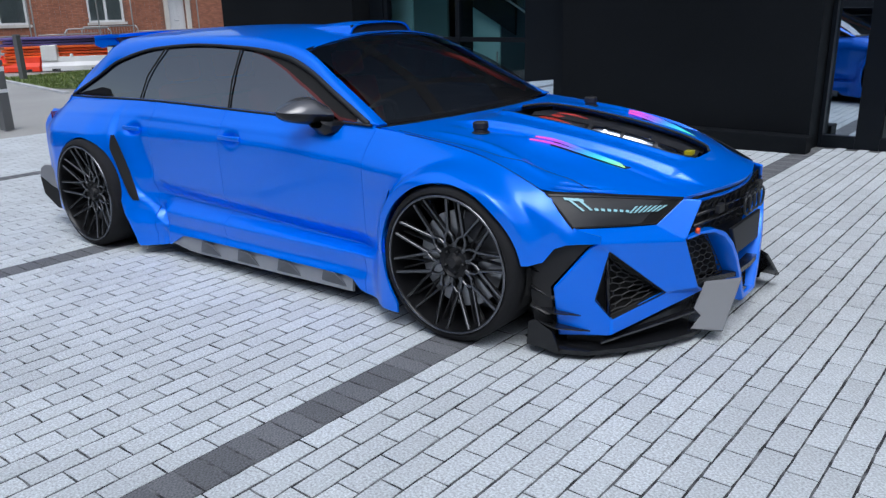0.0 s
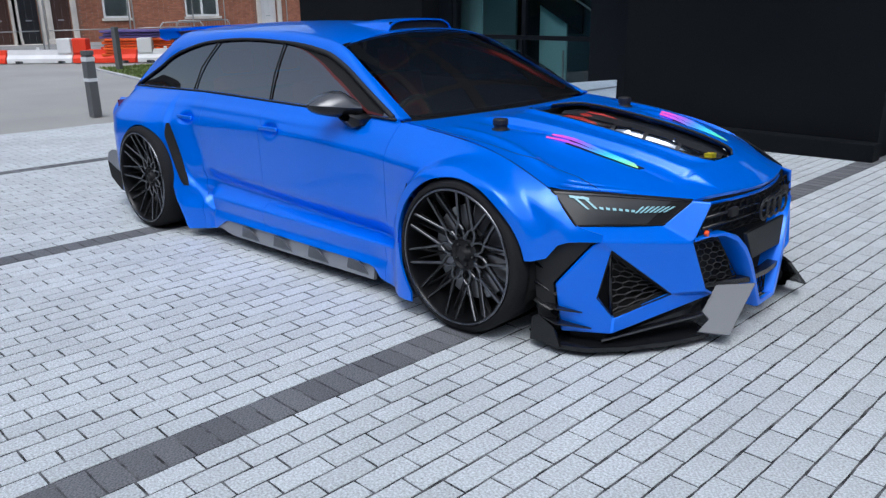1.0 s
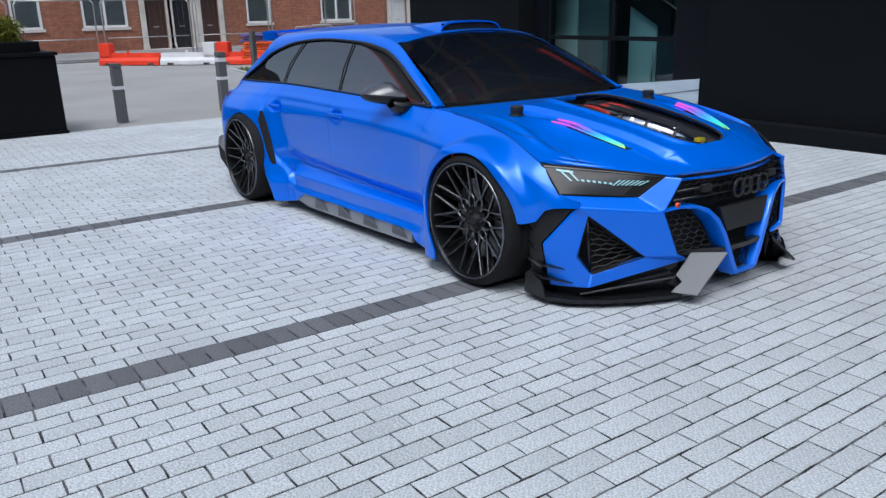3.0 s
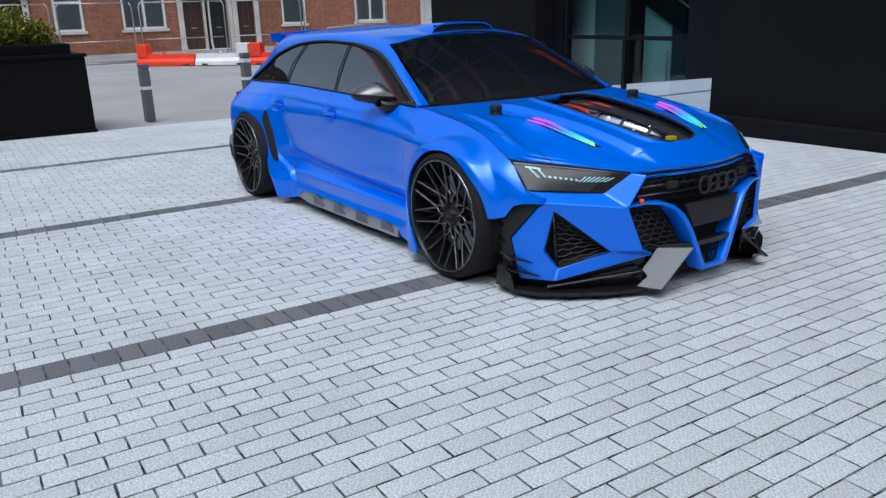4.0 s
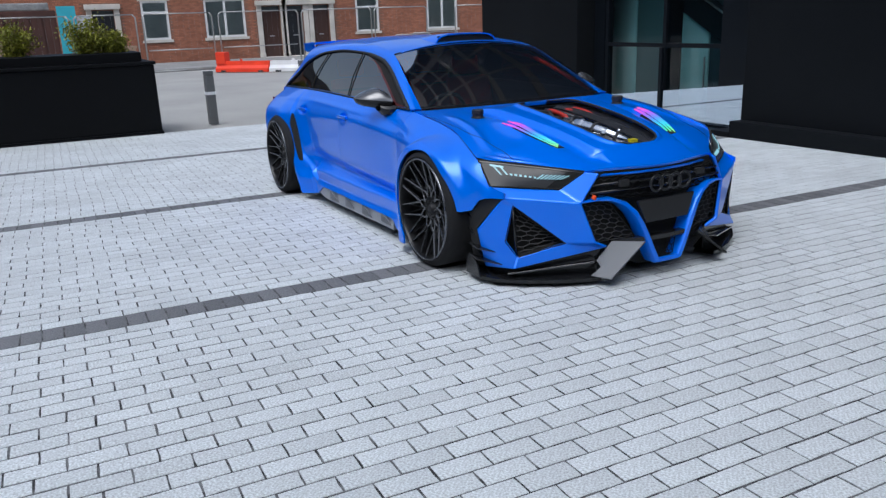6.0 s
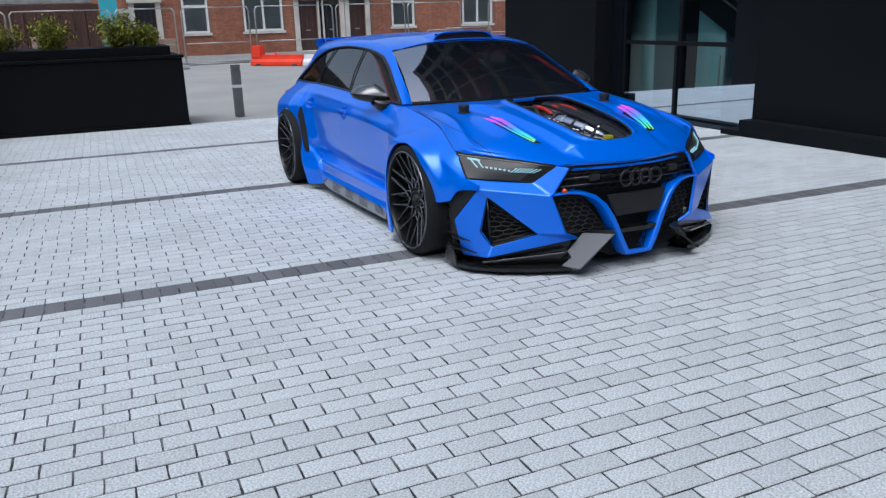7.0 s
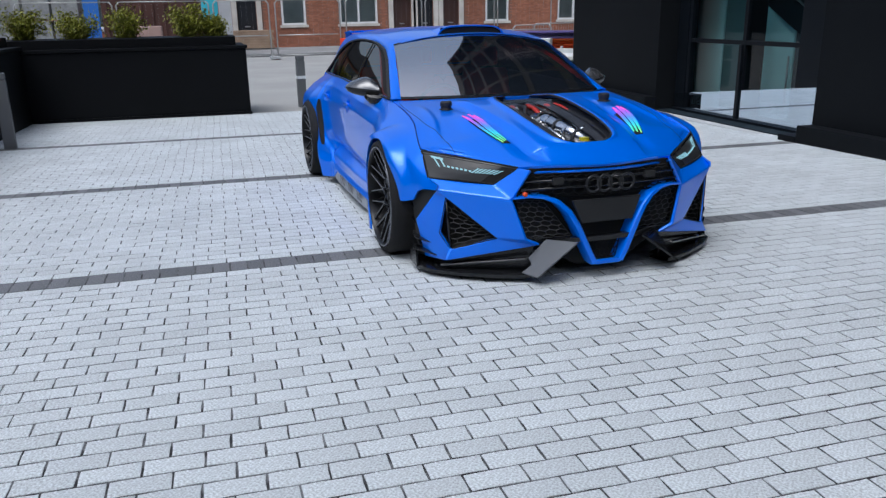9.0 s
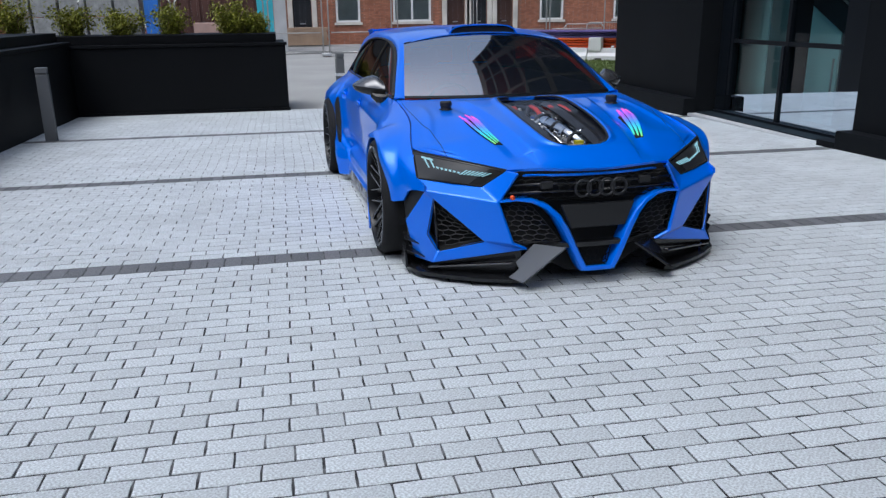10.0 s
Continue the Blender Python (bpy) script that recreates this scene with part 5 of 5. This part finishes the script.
        w = 0.007 + 0.015 * smooth01(k / 5)
        ring = []
        for a, dx in ((-1, -0.10), (-1, -0.012), (-0.6, 0.0), (0.6, 0.0), (1, -0.012), (1, -0.10)):
            q = p + n * (w * a) + Vector((dx, 0, 0))
            ring.append((q.x, q.y * s, q.z))
        rows.append(ring)
    shell("grille_arch", rows, M_PAINT, bumper, (1, 0, 0), 0, angle=50)
    # splitter blade, end fence, grey strut plate
    rim = [(1.80, 1.03), (1.95, 1.035), (2.08, 0.985), (2.20, 0.86), (2.32, 0.68), (2.39, 0.53), (2.405, 0.46)]
    inner = [(1.80, 0.86), (1.93, 0.86), (2.00, 0.82), (2.08, 0.70), (2.18, 0.55), (2.25, 0.44), (2.28, 0.40)]
    rows = []
    for k, ((xa, ya), (xb, yb)) in enumerate(zip(rim, inner)):
        z = 0.052 + 0.02 * (k < 1)
        rows.append([(xb, s * yb, z + 0.008), (xa - 0.02, s * (ya - 0.01), z + 0.004), (xa, s * ya, z), (xa - 0.004, s * ya, z - 0.022), (xb, s * yb, z - 0.022)])
    shell("splitter", rows, M_CARBON, bumper, (0, 0, 1), 0, "gloss black splitter")
    poly("splitter_fence", [[(1.80, 1.035, 0.04), (1.97, 1.04, 0.045), (1.93, 1.035, 0.13), (1.84, 1.03, 0.17), (1.805, 1.03, 0.15)]], M_CARBON, bumper, (0, 1, 0), 0.012, side=s)
    # same grey plate both sides; the left is painted black for its dark reflection
    poly("strut_plate", [[(2.372, 0.360, 0.250), (2.500, 0.215, 0.250), (2.505, 0.472, 0.066), (2.366, 0.510, 0.058), (2.392, 0.457, 0.112), (2.360, 0.466, 0.145)]], M_STRUT if s < 0 else M_CARBON, bumper, (1, 0, 0), 0.014, "grey metal strut plate" if s < 0 else "grey metal strut plate, painted black for its dark reflection", bevel=0.003, side=s)
    # black blade between the lip and the splitter
    poly("under_panel", [[(2.12, 0.875, 0.130), (2.345, 0.425, 0.215), (2.33, 0.44, 0.045), (2.13, 0.85, 0.045)], [(2.12, 0.875, 0.130), (1.95, 0.94, 0.10), (1.95, 0.92, 0.045), (2.13, 0.85, 0.045)]], M_CARBON, bumper, (1, 0.5, 0), 0.01, side=s)
    poly("lip_blade", [[(2.12, 0.935, 0.088), (2.385, 0.50, 0.150), (2.36, 0.47, 0.152), (2.10, 0.90, 0.090)]], M_LIP, bumper, (0, 0, 1), 0.012, "gloss black lip blade", bevel=0.003, side=s)
    # headlamp
    lamp = empty("headlamp")
    lamp.parent = car
    lamp["label"] = "smoked headlamp with slanted light bars"
    a, d, c, b = [Vector((x, y * s, z)) for x, y, z in (PA, PD, PC, PB_)]

    def lens(p, q, lift=0.0):
        w = (a * (1 - p) + d * p) * (1 - q) + (b * (1 - p) + c * p) * q
        return w + Vector((0.7, 0.55 * s, 0.3)) * (0.022 * math.sin(math.pi * p) * (0.4 + 0.6 * math.sin(math.pi * q)) - 0.004 + lift)
    shell("lens", [[lens(p, q) for p in span(0.01, 0.99, 16)] for q in span(0.02, 0.98, 8)], M_LENS, lamp, (1, s * 0.5, 0.2), 0.006)
    rim = [(p, 0.0) for p in span(0, 1, 10)] + [(1.0, q) for q in span(0.1, 1, 5)] + [(p, 1.0) for p in span(0.9, 0.0, 10)] + [(0.0, q) for q in span(0.9, 0.0, 5)]
    # dark tube painted in as the shadow gap round the lens
    tube("lens_seal", [lens(p, q, 0.002) for p, q in rim], 0.006, M_VOID, lamp, sides=6)
    shell("inner_shroud", [[lens(p, q, 0.001) for p in span(0.80 + 0.07 * (1 - q), 0.99, 5)] for q in span(0.10, 0.98, 5)], M_VOID, lamp, (1, s * 0.5, 0.2), 0.002)
    shell("lamp_brow", [[lens(p, q, 0.004) for p in span(0.0, 1.0, 16)] for q in (0.0, 0.09)], M_CARBON, lamp, (1, s * 0.5, 0.4), 0.006)
    bars = [(0.13, 0.16, 0.20, 0.52, 0.020), (0.20, 0.14, 0.27, 0.50, 0.020), (0.10, 0.16, 0.24, 0.20, 0.035)]
    bars += [(0.30 + 0.055 * k, 0.47 + 0.01 * k, 0.33 + 0.055 * k, 0.49 + 0.01 * k, 0.035) for k in range(6)]
    bars += [(0.62 + 0.042 * k, 0.60 - 0.012 * k, 0.665 + 0.042 * k, 0.36 - 0.012 * k, 0.018) for k in range(7)]
    for p0, q0, p1, q1, w in bars:
        shell("light_bar", [[lens(p0 + w * e / 2 * (abs(q1 - q0) > 0.1), q0 + w * e * (abs(q1 - q0) <= 0.1), 0.009), lens(p1 + w * e / 2 * (abs(q1 - q0) > 0.1), q1 + w * e * (abs(q1 - q0) <= 0.1), 0.009)] for e in (-1, 1)], M_LED, lamp, (1, s * 0.5, 0.2), 0.003)

# centre of the bumper
bm = bmesh.new()
add_box(bm, 2.455, 2.474, -0.085, 0.085, 0.090, 0.118, 0.004)
part("keel_bar", bm, M_PAINT, bumper)
poly("grille_backing", [[(2.30, -0.53, 0.50), (2.30, 0.53, 0.50), (2.33, 0.45, 0.665), (2.36, 0.0, 0.67), (2.33, -0.45, 0.665)], [(2.30, -0.53, 0.50), (2.30, 0.53, 0.50), (2.33, 0.47, 0.25), (2.36, 0.15, 0.07), (2.36, -0.15, 0.07), (2.33, -0.47, 0.25)]], M_VOID, bumper, (1, 0, 0), 0.01)
for s in (-1, 1):
    honeycomb("upper_mesh", [(2.345, 0.455, 0.635), (2.395, 0.0, 0.635), (2.415, 0.0, 0.495), (2.338, 0.535, 0.505)], 8, 4, bumper, s, 0.0045, M_VOID)
    for k, (z, y0) in enumerate(((0.60, 0.49), (0.555, 0.51))):
        tube("grille_slat", [(2.425, 0, z), (2.40, s * 0.25, z), (2.352, s * y0, z - 0.005)], 0.008, M_CARBON, bumper, sides=6)
    box("sensor", 2.385, 2.41, s * 0.30 - 0.035, s * 0.30 + 0.035, 0.575, 0.615, M_BLACK, bumper, bevel=0.006)
tube("marker", [(2.36, -0.492, 0.528), (2.375, -0.492, 0.528)], 0.014, M_INDICATOR, bumper, "orange marker light", sides=10)
shell("bonnet_gap", [[(front_u(v) - 0.012, v, z) for v in span(-0.50, 0.50, 24)] for z in (0.668, 0.646)], M_VOID, bumper, (1, 0, 0), 0.006)
shell("grille_brow", [[(front_u(v) - dx, v, z) for v in span(-0.49, 0.49, 24)] for dx, z in ((0.012, 0.650), (0.004, 0.645), (0.006, 0.636))], M_PAINT, bumper, (1, 0, 0), 0.004)
poly("blank_plate", [[(2.440, -0.225, 0.482), (2.440, 0.225, 0.482), (2.452, 0.165, 0.345), (2.452, -0.165, 0.345)]], M_PLATE, bumper, (1, 0, 0), 0.02, "blank dark plate panel", bevel=0.005)
poly("cross_blade", [[(2.325, -0.42, 0.262), (2.458, -0.19, 0.262), (2.47, 0.0, 0.262), (2.458, 0.19, 0.262), (2.325, 0.42, 0.262), (2.325, 0.42, 0.236), (2.458, 0.19, 0.236), (2.47, 0.0, 0.236), (2.458, -0.19, 0.236), (2.325, -0.42, 0.236)]], M_CARBON, bumper, (1, 0, 0), 0.05)
honeycomb("keel_mesh", [(2.42, -0.10, 0.225), (2.42, 0.10, 0.225), (2.43, 0.07, 0.12), (2.43, -0.07, 0.12)], 5, 3, bumper, 1, 0.003, M_VOID)
emblem = empty("emblem")
emblem.parent = car
emblem["label"] = "dark badge of four overlapping rings"
for k in range(4):
    bm = bmesh.new()
    add_lathe(bm, [(0.046 + 0.0075 * math.cos(a), 0.006 * math.sin(a)) for a in [2 * math.pi * j / 8 for j in range(8)]], 32, "Z", closed=True)
    r = part("ring", bm, M_RINGS, emblem, smooth=True)
    r.matrix_basis = pose(2.466, -0.108 + 0.072 * k, 0.578, 0, 90, 0)

# -- tail --
rows = []
for z, u, w, c in ((0.30, -2.55, 0.93, 0.12), (0.55, -2.60, 0.93, 0.12), (0.80, -2.57, 0.92, 0.12), (0.90, -2.50, 0.88, 0.10), (0.975, -2.38, 0.845, 0.065), (1.2, -2.18, 0.69, 0.04), (1.36, -2.06, 0.58, 0.03)):
    rows.append([(u + c * abs(k) ** 3, w * k, z) for k in span(-1, 1, 20)])
shell("tailgate", rows, M_PAINT, car, (-1, 0, 0.2), 0.02, angle=60)
for s in (-1, 1):
    rows = [[(-2.55 + 0.12 * t + 0.0, s * (0.50 + 0.43 * t), z) for t in span(0, 1, 6)] for z in (0.80, 0.855, 0.89)]
    shell("tail_lamp", [[(x - 0.012, y * 1.012, z) for x, y, z in r] for r in rows], M_TAIL, car, (-1, 0, 0), 0.01, "dark red tail lamp")
    # one wedge: grey painted for its lit top, black for the dark below
    poly("diffuser_fin", [[(-2.20, 1.0, 0.148), (-2.49, 0.99, 0.150), (-2.70, 0.975, 0.235), (-2.735, 0.97, 0.368), (-2.54, 0.985, 0.312), (-2.20, 1.0, 0.25)]], M_VOID, car, (0, 1, 0), 0.02, "lower diffuser fin, painted black as the wedge's dark side", side=s)
    poly("bumper_corner", [[(-2.20, 1.0, 0.255), (-2.54, 0.988, 0.318), (-2.737, 0.972, 0.374), (-2.72, 0.965, 0.440), (-2.66, 0.955, 0.470), (-2.52, 0.95, 0.475), (-2.30, 0.97, 0.45)]], M_GREYBLADE, car, (0, 1, 0), 0.03, "bumper corner, painted grey as the wedge's lit top", bevel=0.008, side=s)
    poly("spoiler_end", [[(-1.95, 0.60, 1.365), (-2.18, 0.60, 1.337), (-2.275, 0.60, 1.358), (-2.255, 0.60, 1.425), (-2.04, 0.60, 1.435)]], M_PAINT, car, (0, 1, 0), 0.02, side=s)
rows = [[(u, 0.61 * k, z - 0.015 * k * k) for k in span(-1, 1, 12)] for u, z in ((-1.9, 1.446), (-2.1, 1.440), (-2.25, 1.440))]
shell("roof_spoiler", rows, M_PAINT, car, (0, 0, 1), 0.02)
box("diffuser", -2.52, -2.2, -0.95, 0.95, 0.14, 0.30, M_CARBON, car, bevel=0.03)
box("floor_pan", -2.4, 1.95, -0.82, 0.82, 0.10, 0.16, M_VOID, car)
box("firewall", 0.86, 0.90, -0.78, 0.78, 0.16, 0.90, M_VOID, car)
box("bay_side", 0.9, 2.1, -0.62, -0.60, 0.16, 0.66, M_VOID, car)
box("bay_side", 0.9, 2.1, 0.60, 0.62, 0.16, 0.66, M_VOID, car)
for s in (-1, 1):
    box("inner_door", -2.2, 0.85, s * 0.80 - 0.01, s * 0.80 + 0.01, 0.16, 0.93, M_DASH, car)

# -- cabin --
rows = [[(0.86 - 0.38 * t, 0.76 * k, 0.90 + 0.03 * math.sin(t * 3.1) - 0.12 * (t > 0.95)) for k in span(-1, 1, 10)] for t in span(0, 1, 6)]
shell("dashboard", rows, M_DASH, car, (0, 0, 1), 0.03)
for x, y in ((-0.15, -0.36), (-0.15, 0.36), (-1.05, -0.42), (-1.05, 0.0), (-1.05, 0.42)):
    seat = empty("seat", pose(x, y, 0.0))
    seat.parent = car
    seat["label"] = "red leather seat"
    box("seat_cushion", -0.25, 0.25, -0.20, 0.20, 0.30, 0.52, M_SEAT, seat, bevel=0.05)
    bm = bmesh.new()
    add_box(bm, -0.06, 0.06, -0.22, 0.22, 0.0, 0.62, 0.05)
    p = part("seat_back", bm, M_SEAT, seat, smooth=True)
    p.matrix_basis = pose(-0.24, 0, 0.48, 0, -14, 0)
    bm = bmesh.new()
    add_box(bm, -0.045, 0.045, -0.13, 0.13, 0.0, 0.17, 0.04)
    p = part("headrest", bm, M_SEAT, seat, smooth=True)
    p.matrix_basis = pose(-0.40, 0, 1.10, 0, -10, 0)
bm = bmesh.new()
add_lathe(bm, [(0.17 + 0.016 * math.cos(a), 0.016 * math.sin(a)) for a in [2 * math.pi * j / 8 for j in range(8)]], 28, "Z", closed=True)
w = part("steering_wheel", bm, M_DASH, car, smooth=True)
w.matrix_basis = pose(0.34, -0.36, 0.86, 0, -65, 0)
box("load_cover", -2.25, -1.35, -0.72, 0.72, 0.60, 0.99, M_DASH, car)
box("headliner", -2.1, 0.0, -0.6, 0.6, 1.345, 1.355, M_DASH, car)
for s in (-1, 1):
    tube("inner_pillar", [(0.66, s * 0.825, 0.985), (0.46, s * 0.772, 1.075), (0.2, s * 0.712, 1.192), (-0.05, s * 0.688, 1.258), (-0.34, s * 0.675, 1.295)], 0.018, M_SEAT, car, "red trimmed pillar")
tube("rear_view_mirror", [(0.06, -0.09, 1.29), (0.05, 0.09, 1.29)], 0.035, M_BLACK, car)


# -- wheels --
def wheel(u, side, v_out, width, spin):
    root = empty("wheel", pose(u, side * v_out, 0.378, 0, 0, 0 if side < 0 else 180) @ pose(0, 0, 0, 0, spin, 0))
    root.parent = car
    root["label"] = "black multi-spoke wheel with a low-profile tyre"
    R, r = 0.378, 0.333
    bm = bmesh.new()
    add_lathe(bm, [(r, 0.012), (r + 0.012, 0.0), (R - 0.014, 0.006), (R, 0.030), (R, width - 0.03), (R - 0.014, width - 0.006), (r, width)], 72, "Y")
    ty = part("tyre", bm, M_RUBBER, root, smooth=True)
    ty.data.set_sharp_from_angle(angle=radians(50))
    bm = bmesh.new()
    add_lathe(bm, [(r + 0.002, 0.010), (r + 0.001, -0.001), (r - 0.008, -0.002), (r - 0.012, 0.004), (r - 0.014, 0.02), (r - 0.03, 0.10), (r - 0.035, width)], 72, "Y")
    part("rim_barrel", bm, M_RIM, root, smooth=True).data.set_sharp_from_angle(angle=radians(40))
    bm = bmesh.new()
    add_lathe(bm, [(r + 0.003, 0.009), (r + 0.002, -0.003), (r - 0.006, -0.004), (r - 0.009, 0.002)], 72, "Y")
    part("rim_lip", bm, M_RIMLIP, root, smooth=True)
    bm = bmesh.new()
    add_lathe(bm, [(0.0, 0.058), (0.024, 0.058), (0.027, 0.066), (0.042, 0.084), (0.066, 0.086), (0.078, 0.074), (0.084, 0.078), (0.084, 0.13)], 32, "Y")
    part("hub", bm, M_BLACK, root, smooth=True).data.set_sharp_from_angle(angle=radians(35))
    for k in range(5):
        a = 2 * math.pi * k / 5
        tube("wheel_nut", [(0.055 * math.cos(a), 0.066, 0.055 * math.sin(a)), (0.055 * math.cos(a), 0.098, 0.055 * math.sin(a))], 0.009, M_RIM, root, sides=6)
    # each of ten units: an eye at the hub, its legs meeting and parting again to the rim, and a pair of thin bars behind
    def rim_point(q, a, y):
        return Vector((q * math.cos(math.radians(a)), y, q * math.sin(math.radians(a))))

    units = []
    for e in (-1, 1):
        units.append(([rim_point(0.078, 17 * e, 0.066), rim_point(0.102, 15 * e, 0.066), rim_point(0.126, 10 * e, 0.066), rim_point(0.154, 0.8 * e, 0.064)], (0.0090, 0.0065, 0.0060, 0.0065), M_SPOKE))
        node, end = rim_point(0.146, 0, 0.065), rim_point(r - 0.010, 12 * e, 0.012)
        units.append(([node, node.lerp(end, 0.5), end], (0.0085, 0.0066, 0.0076), M_SPOKE))
        root_, tip = rim_point(0.085, 18 + 8 * e, 0.105), rim_point(r - 0.012, 18 - 5 * e, 0.060)
        units.append(([root_, root_.lerp(tip, 0.5), tip], (0.006, 0.0042, 0.005), M_BLACK))
    made = {}
    for k in range(10):
        for j, (path, wide, mt) in enumerate(units):
            if k == 0:
                bm = bmesh.new()
                rows = []
                for i, p in enumerate(path):
                    d = (path[min(i + 1, len(path) - 1)] - path[max(i - 1, 0)]).normalized()
                    w = d.cross(Vector((0, 1, 0))).normalized() * wide[i]
                    rows.append([bm.verts.new(p + w * q + Vector((0, e, 0))) for e, q in ((0.020, 1.0), (0.003, 1.0), (0.0, 0.6), (0.0, -0.6), (0.003, -1.0), (0.020, -1.0))])
                for p, q in zip(rows, rows[1:]):
                    for i in range(6):
                        bm.faces.new((p[i], p[(i + 1) % 6], q[(i + 1) % 6], q[i]))
                bmesh.ops.recalc_face_normals(bm, faces=bm.faces)
                sp = part("spoke", bm, mt, root)
                made[j] = sp.data
            else:
                sp = new("spoke", made[j])
                sp.parent = root
            sp.matrix_basis = pose(0, 0, 0, 0, 36 * k, 0)
    bm = bmesh.new()
    add_lathe(bm, [(0.10, 0.135), (0.235, 0.135), (0.235, 0.165), (0.10, 0.165)], 48, "Y", closed=True)
    part("brake_disc", bm, M_DISC, root, "steel brake disc")
    bm = bmesh.new()
    rows = []
    for a in span(20, 85, 8):
        c, s_ = math.cos(math.radians(a)), math.sin(math.radians(a))
        rows.append([bm.verts.new((q * c, y, q * s_)) for q, y in ((0.15, 0.10), (0.26, 0.10), (0.26, 0.19), (0.15, 0.19))])
    for p, q in zip(rows, rows[1:]):
        for i in range(4):
            bm.faces.new((p[i], p[(i + 1) % 4], q[(i + 1) % 4], q[i]))
    bm.faces.new(rows[0])
    bm.faces.new(rows[-1][::-1])
    bmesh.ops.recalc_face_normals(bm, faces=bm.faces)
    part("caliper", bm, M_ENGINE, root, "dark brake caliper")
    return root


for s in (-1, 1):
    wheel(AXLES["front"][0], s, 1.135, 0.30, 8)
    wheel(AXLES["rear"][0], s, 1.165, 0.33, 21)

# ---- block paving ----
PITCH_X, PITCH_Y, GAP = 0.1064, 0.2115, 0.007
GAP_X = 0.0088                     # joints between courses are wider
BANDS = (-2.15, -5.19, -8.62)
TILT_NEAR = pose(0, 0, 0, 0, -math.degrees(math.atan(FALL)), 0)
EDGE_X, EDGE_Y0, EDGE_Y1 = -11.85, -14.0, 8.9


def paver_shape(sx, sy, seed):
    """A block with worn, uneven edges and a small chamfer round its top, 40 mm deep."""
    rnd = random.Random(seed)
    bx, by, c = sx / 2, sy / 2, 0.0016
    plan = [(-1, -1), (0.1, -1), (1, -1), (1, -0.36), (1, 0.36), (1, 1), (-0.1, 1), (-1, 1), (-1, 0.3), (-1, -0.4)]
    wear = [(rnd.uniform(-0.0026, 0.0016), rnd.uniform(-0.0026, 0.0016)) for _ in plan]
    out = []
    for z, s in ((-0.04, 0.0), (-c, 0.0), (0.0, c)):
        for (px, py), (jx, jy) in zip(plan, wear):
            out.append((px * bx + ((jx - s) * px if abs(px) == 1 else 0), py * by + ((jy - s) * py if abs(py) == 1 else 0), z))
    n = len(plan)
    faces = [tuple(range(2 * n, 3 * n))]
    for r in (0, n):
        for k in range(n):
            faces.append((r + k, r + (k + 1) % n, r + n + (k + 1) % n, r + n + k))
    return out, faces


def paver_mesh(name, sx, sy, mat, seed):
    v, f = paver_shape(sx, sy, seed)
    me = bpy.data.meshes.new(name)
    me.from_pydata(v, [], f)
    me.materials.append(mat)
    return me


def sheet(name, x0, x1, label, m):
    bm = bmesh.new()
    add_box(bm, x0, x1, EDGE_Y0, EDGE_Y1, -0.06, -0.0023)
    ob = part(name, bm, M_JOINT)
    ob.matrix_basis = m
    return tagged(ob, label, "paving", kind="structure")


pave_near = sheet("pavement", EDGE_X, 6.0, "pale granite block paving with charcoal bands", TILT_NEAR)

courses = []                       # (centre x, depth, charcoal?)
stops = [6.0] + list(BANDS) + [EDGE_X]
for a, b in zip(stops, stops[1:]):
    x = a - (0.1 if a in BANDS else 0)
    end = b + 0.1 if b in BANDS else b
    n = max(1, round((x - end) / PITCH_X))
    if a == 6.0:
        n = int((x - end) / PITCH_X)
        x = end + n * PITCH_X
    step = (x - end) / n
    courses += [(x - step * (k + 0.5), step, False) for k in range(n)]
    if b in BANDS:
        courses.append((b, 0.2, True))

LIGHT = [paver_mesh("block", PITCH_X - GAP_X, PITCH_Y - GAP, M_PAVER_ONE, s) for s in range(6)]
DARK = [paver_mesh("band_block", 0.2 - GAP, 0.107 - GAP, M_BAND_ONE, s) for s in range(4)]
joined = {(dark, far): ([], []) for dark in (0, 1) for far in (0, 1)}
rnd = random.Random(7)
count = {0: 0, 1: 0}
for i, (x, depth, dark) in enumerate(courses):
    far = 0
    pitch = 0.107 if dark else PITCH_Y
    y = EDGE_Y0 + (0 if dark else (i % 2) * PITCH_Y / 2 + rnd.uniform(-0.012, 0.012)) + 0.063
    while y < EDGE_Y1 - 0.05:
        z = rnd.uniform(0.0, 0.0014)
        tx, ty = [max(-0.009, min(0.009, rnd.gauss(0, 0.004))) for _ in range(2)]
        near = not far and (not dark and -0.75 < x < 1.05 and 1.0 < y < 4.2 or dark and x > -3 and -0.6 < y < 8.0)
        if near and count[int(dark)] < (80 if dark else 270):
            count[int(dark)] += 1
            ob = new("band_block" if dark else "block", rnd.choice(DARK if dark else LIGHT))
            ob.matrix_basis = Matrix.Translation((x, y, z)) @ Euler((tx, ty, 0)).to_matrix().to_4x4()
            ob.parent = pave_near
        else:
            v, f = joined[int(dark), far]
            shape, faces = paver_shape(depth - GAP_X, pitch - GAP, rnd.randrange(1000))
            base = len(v)
            v += [(x + a, y + b, z + c - tx * b + ty * a) for a, b, c in shape]
            f += [tuple(base + k for k in q) for q in faces]
        y += pitch
for (dark, far), (v, f) in joined.items():
    if not v:
        continue
    me = bpy.data.meshes.new("blocks")
    me.from_pydata(v, [], f)
    me.materials.append(M_BAND if dark else M_PAVER)
    ob = new("band_blocks" if dark else "blocks", me)
    ob.parent = pave_near
    tagged(ob, kind="stuff")
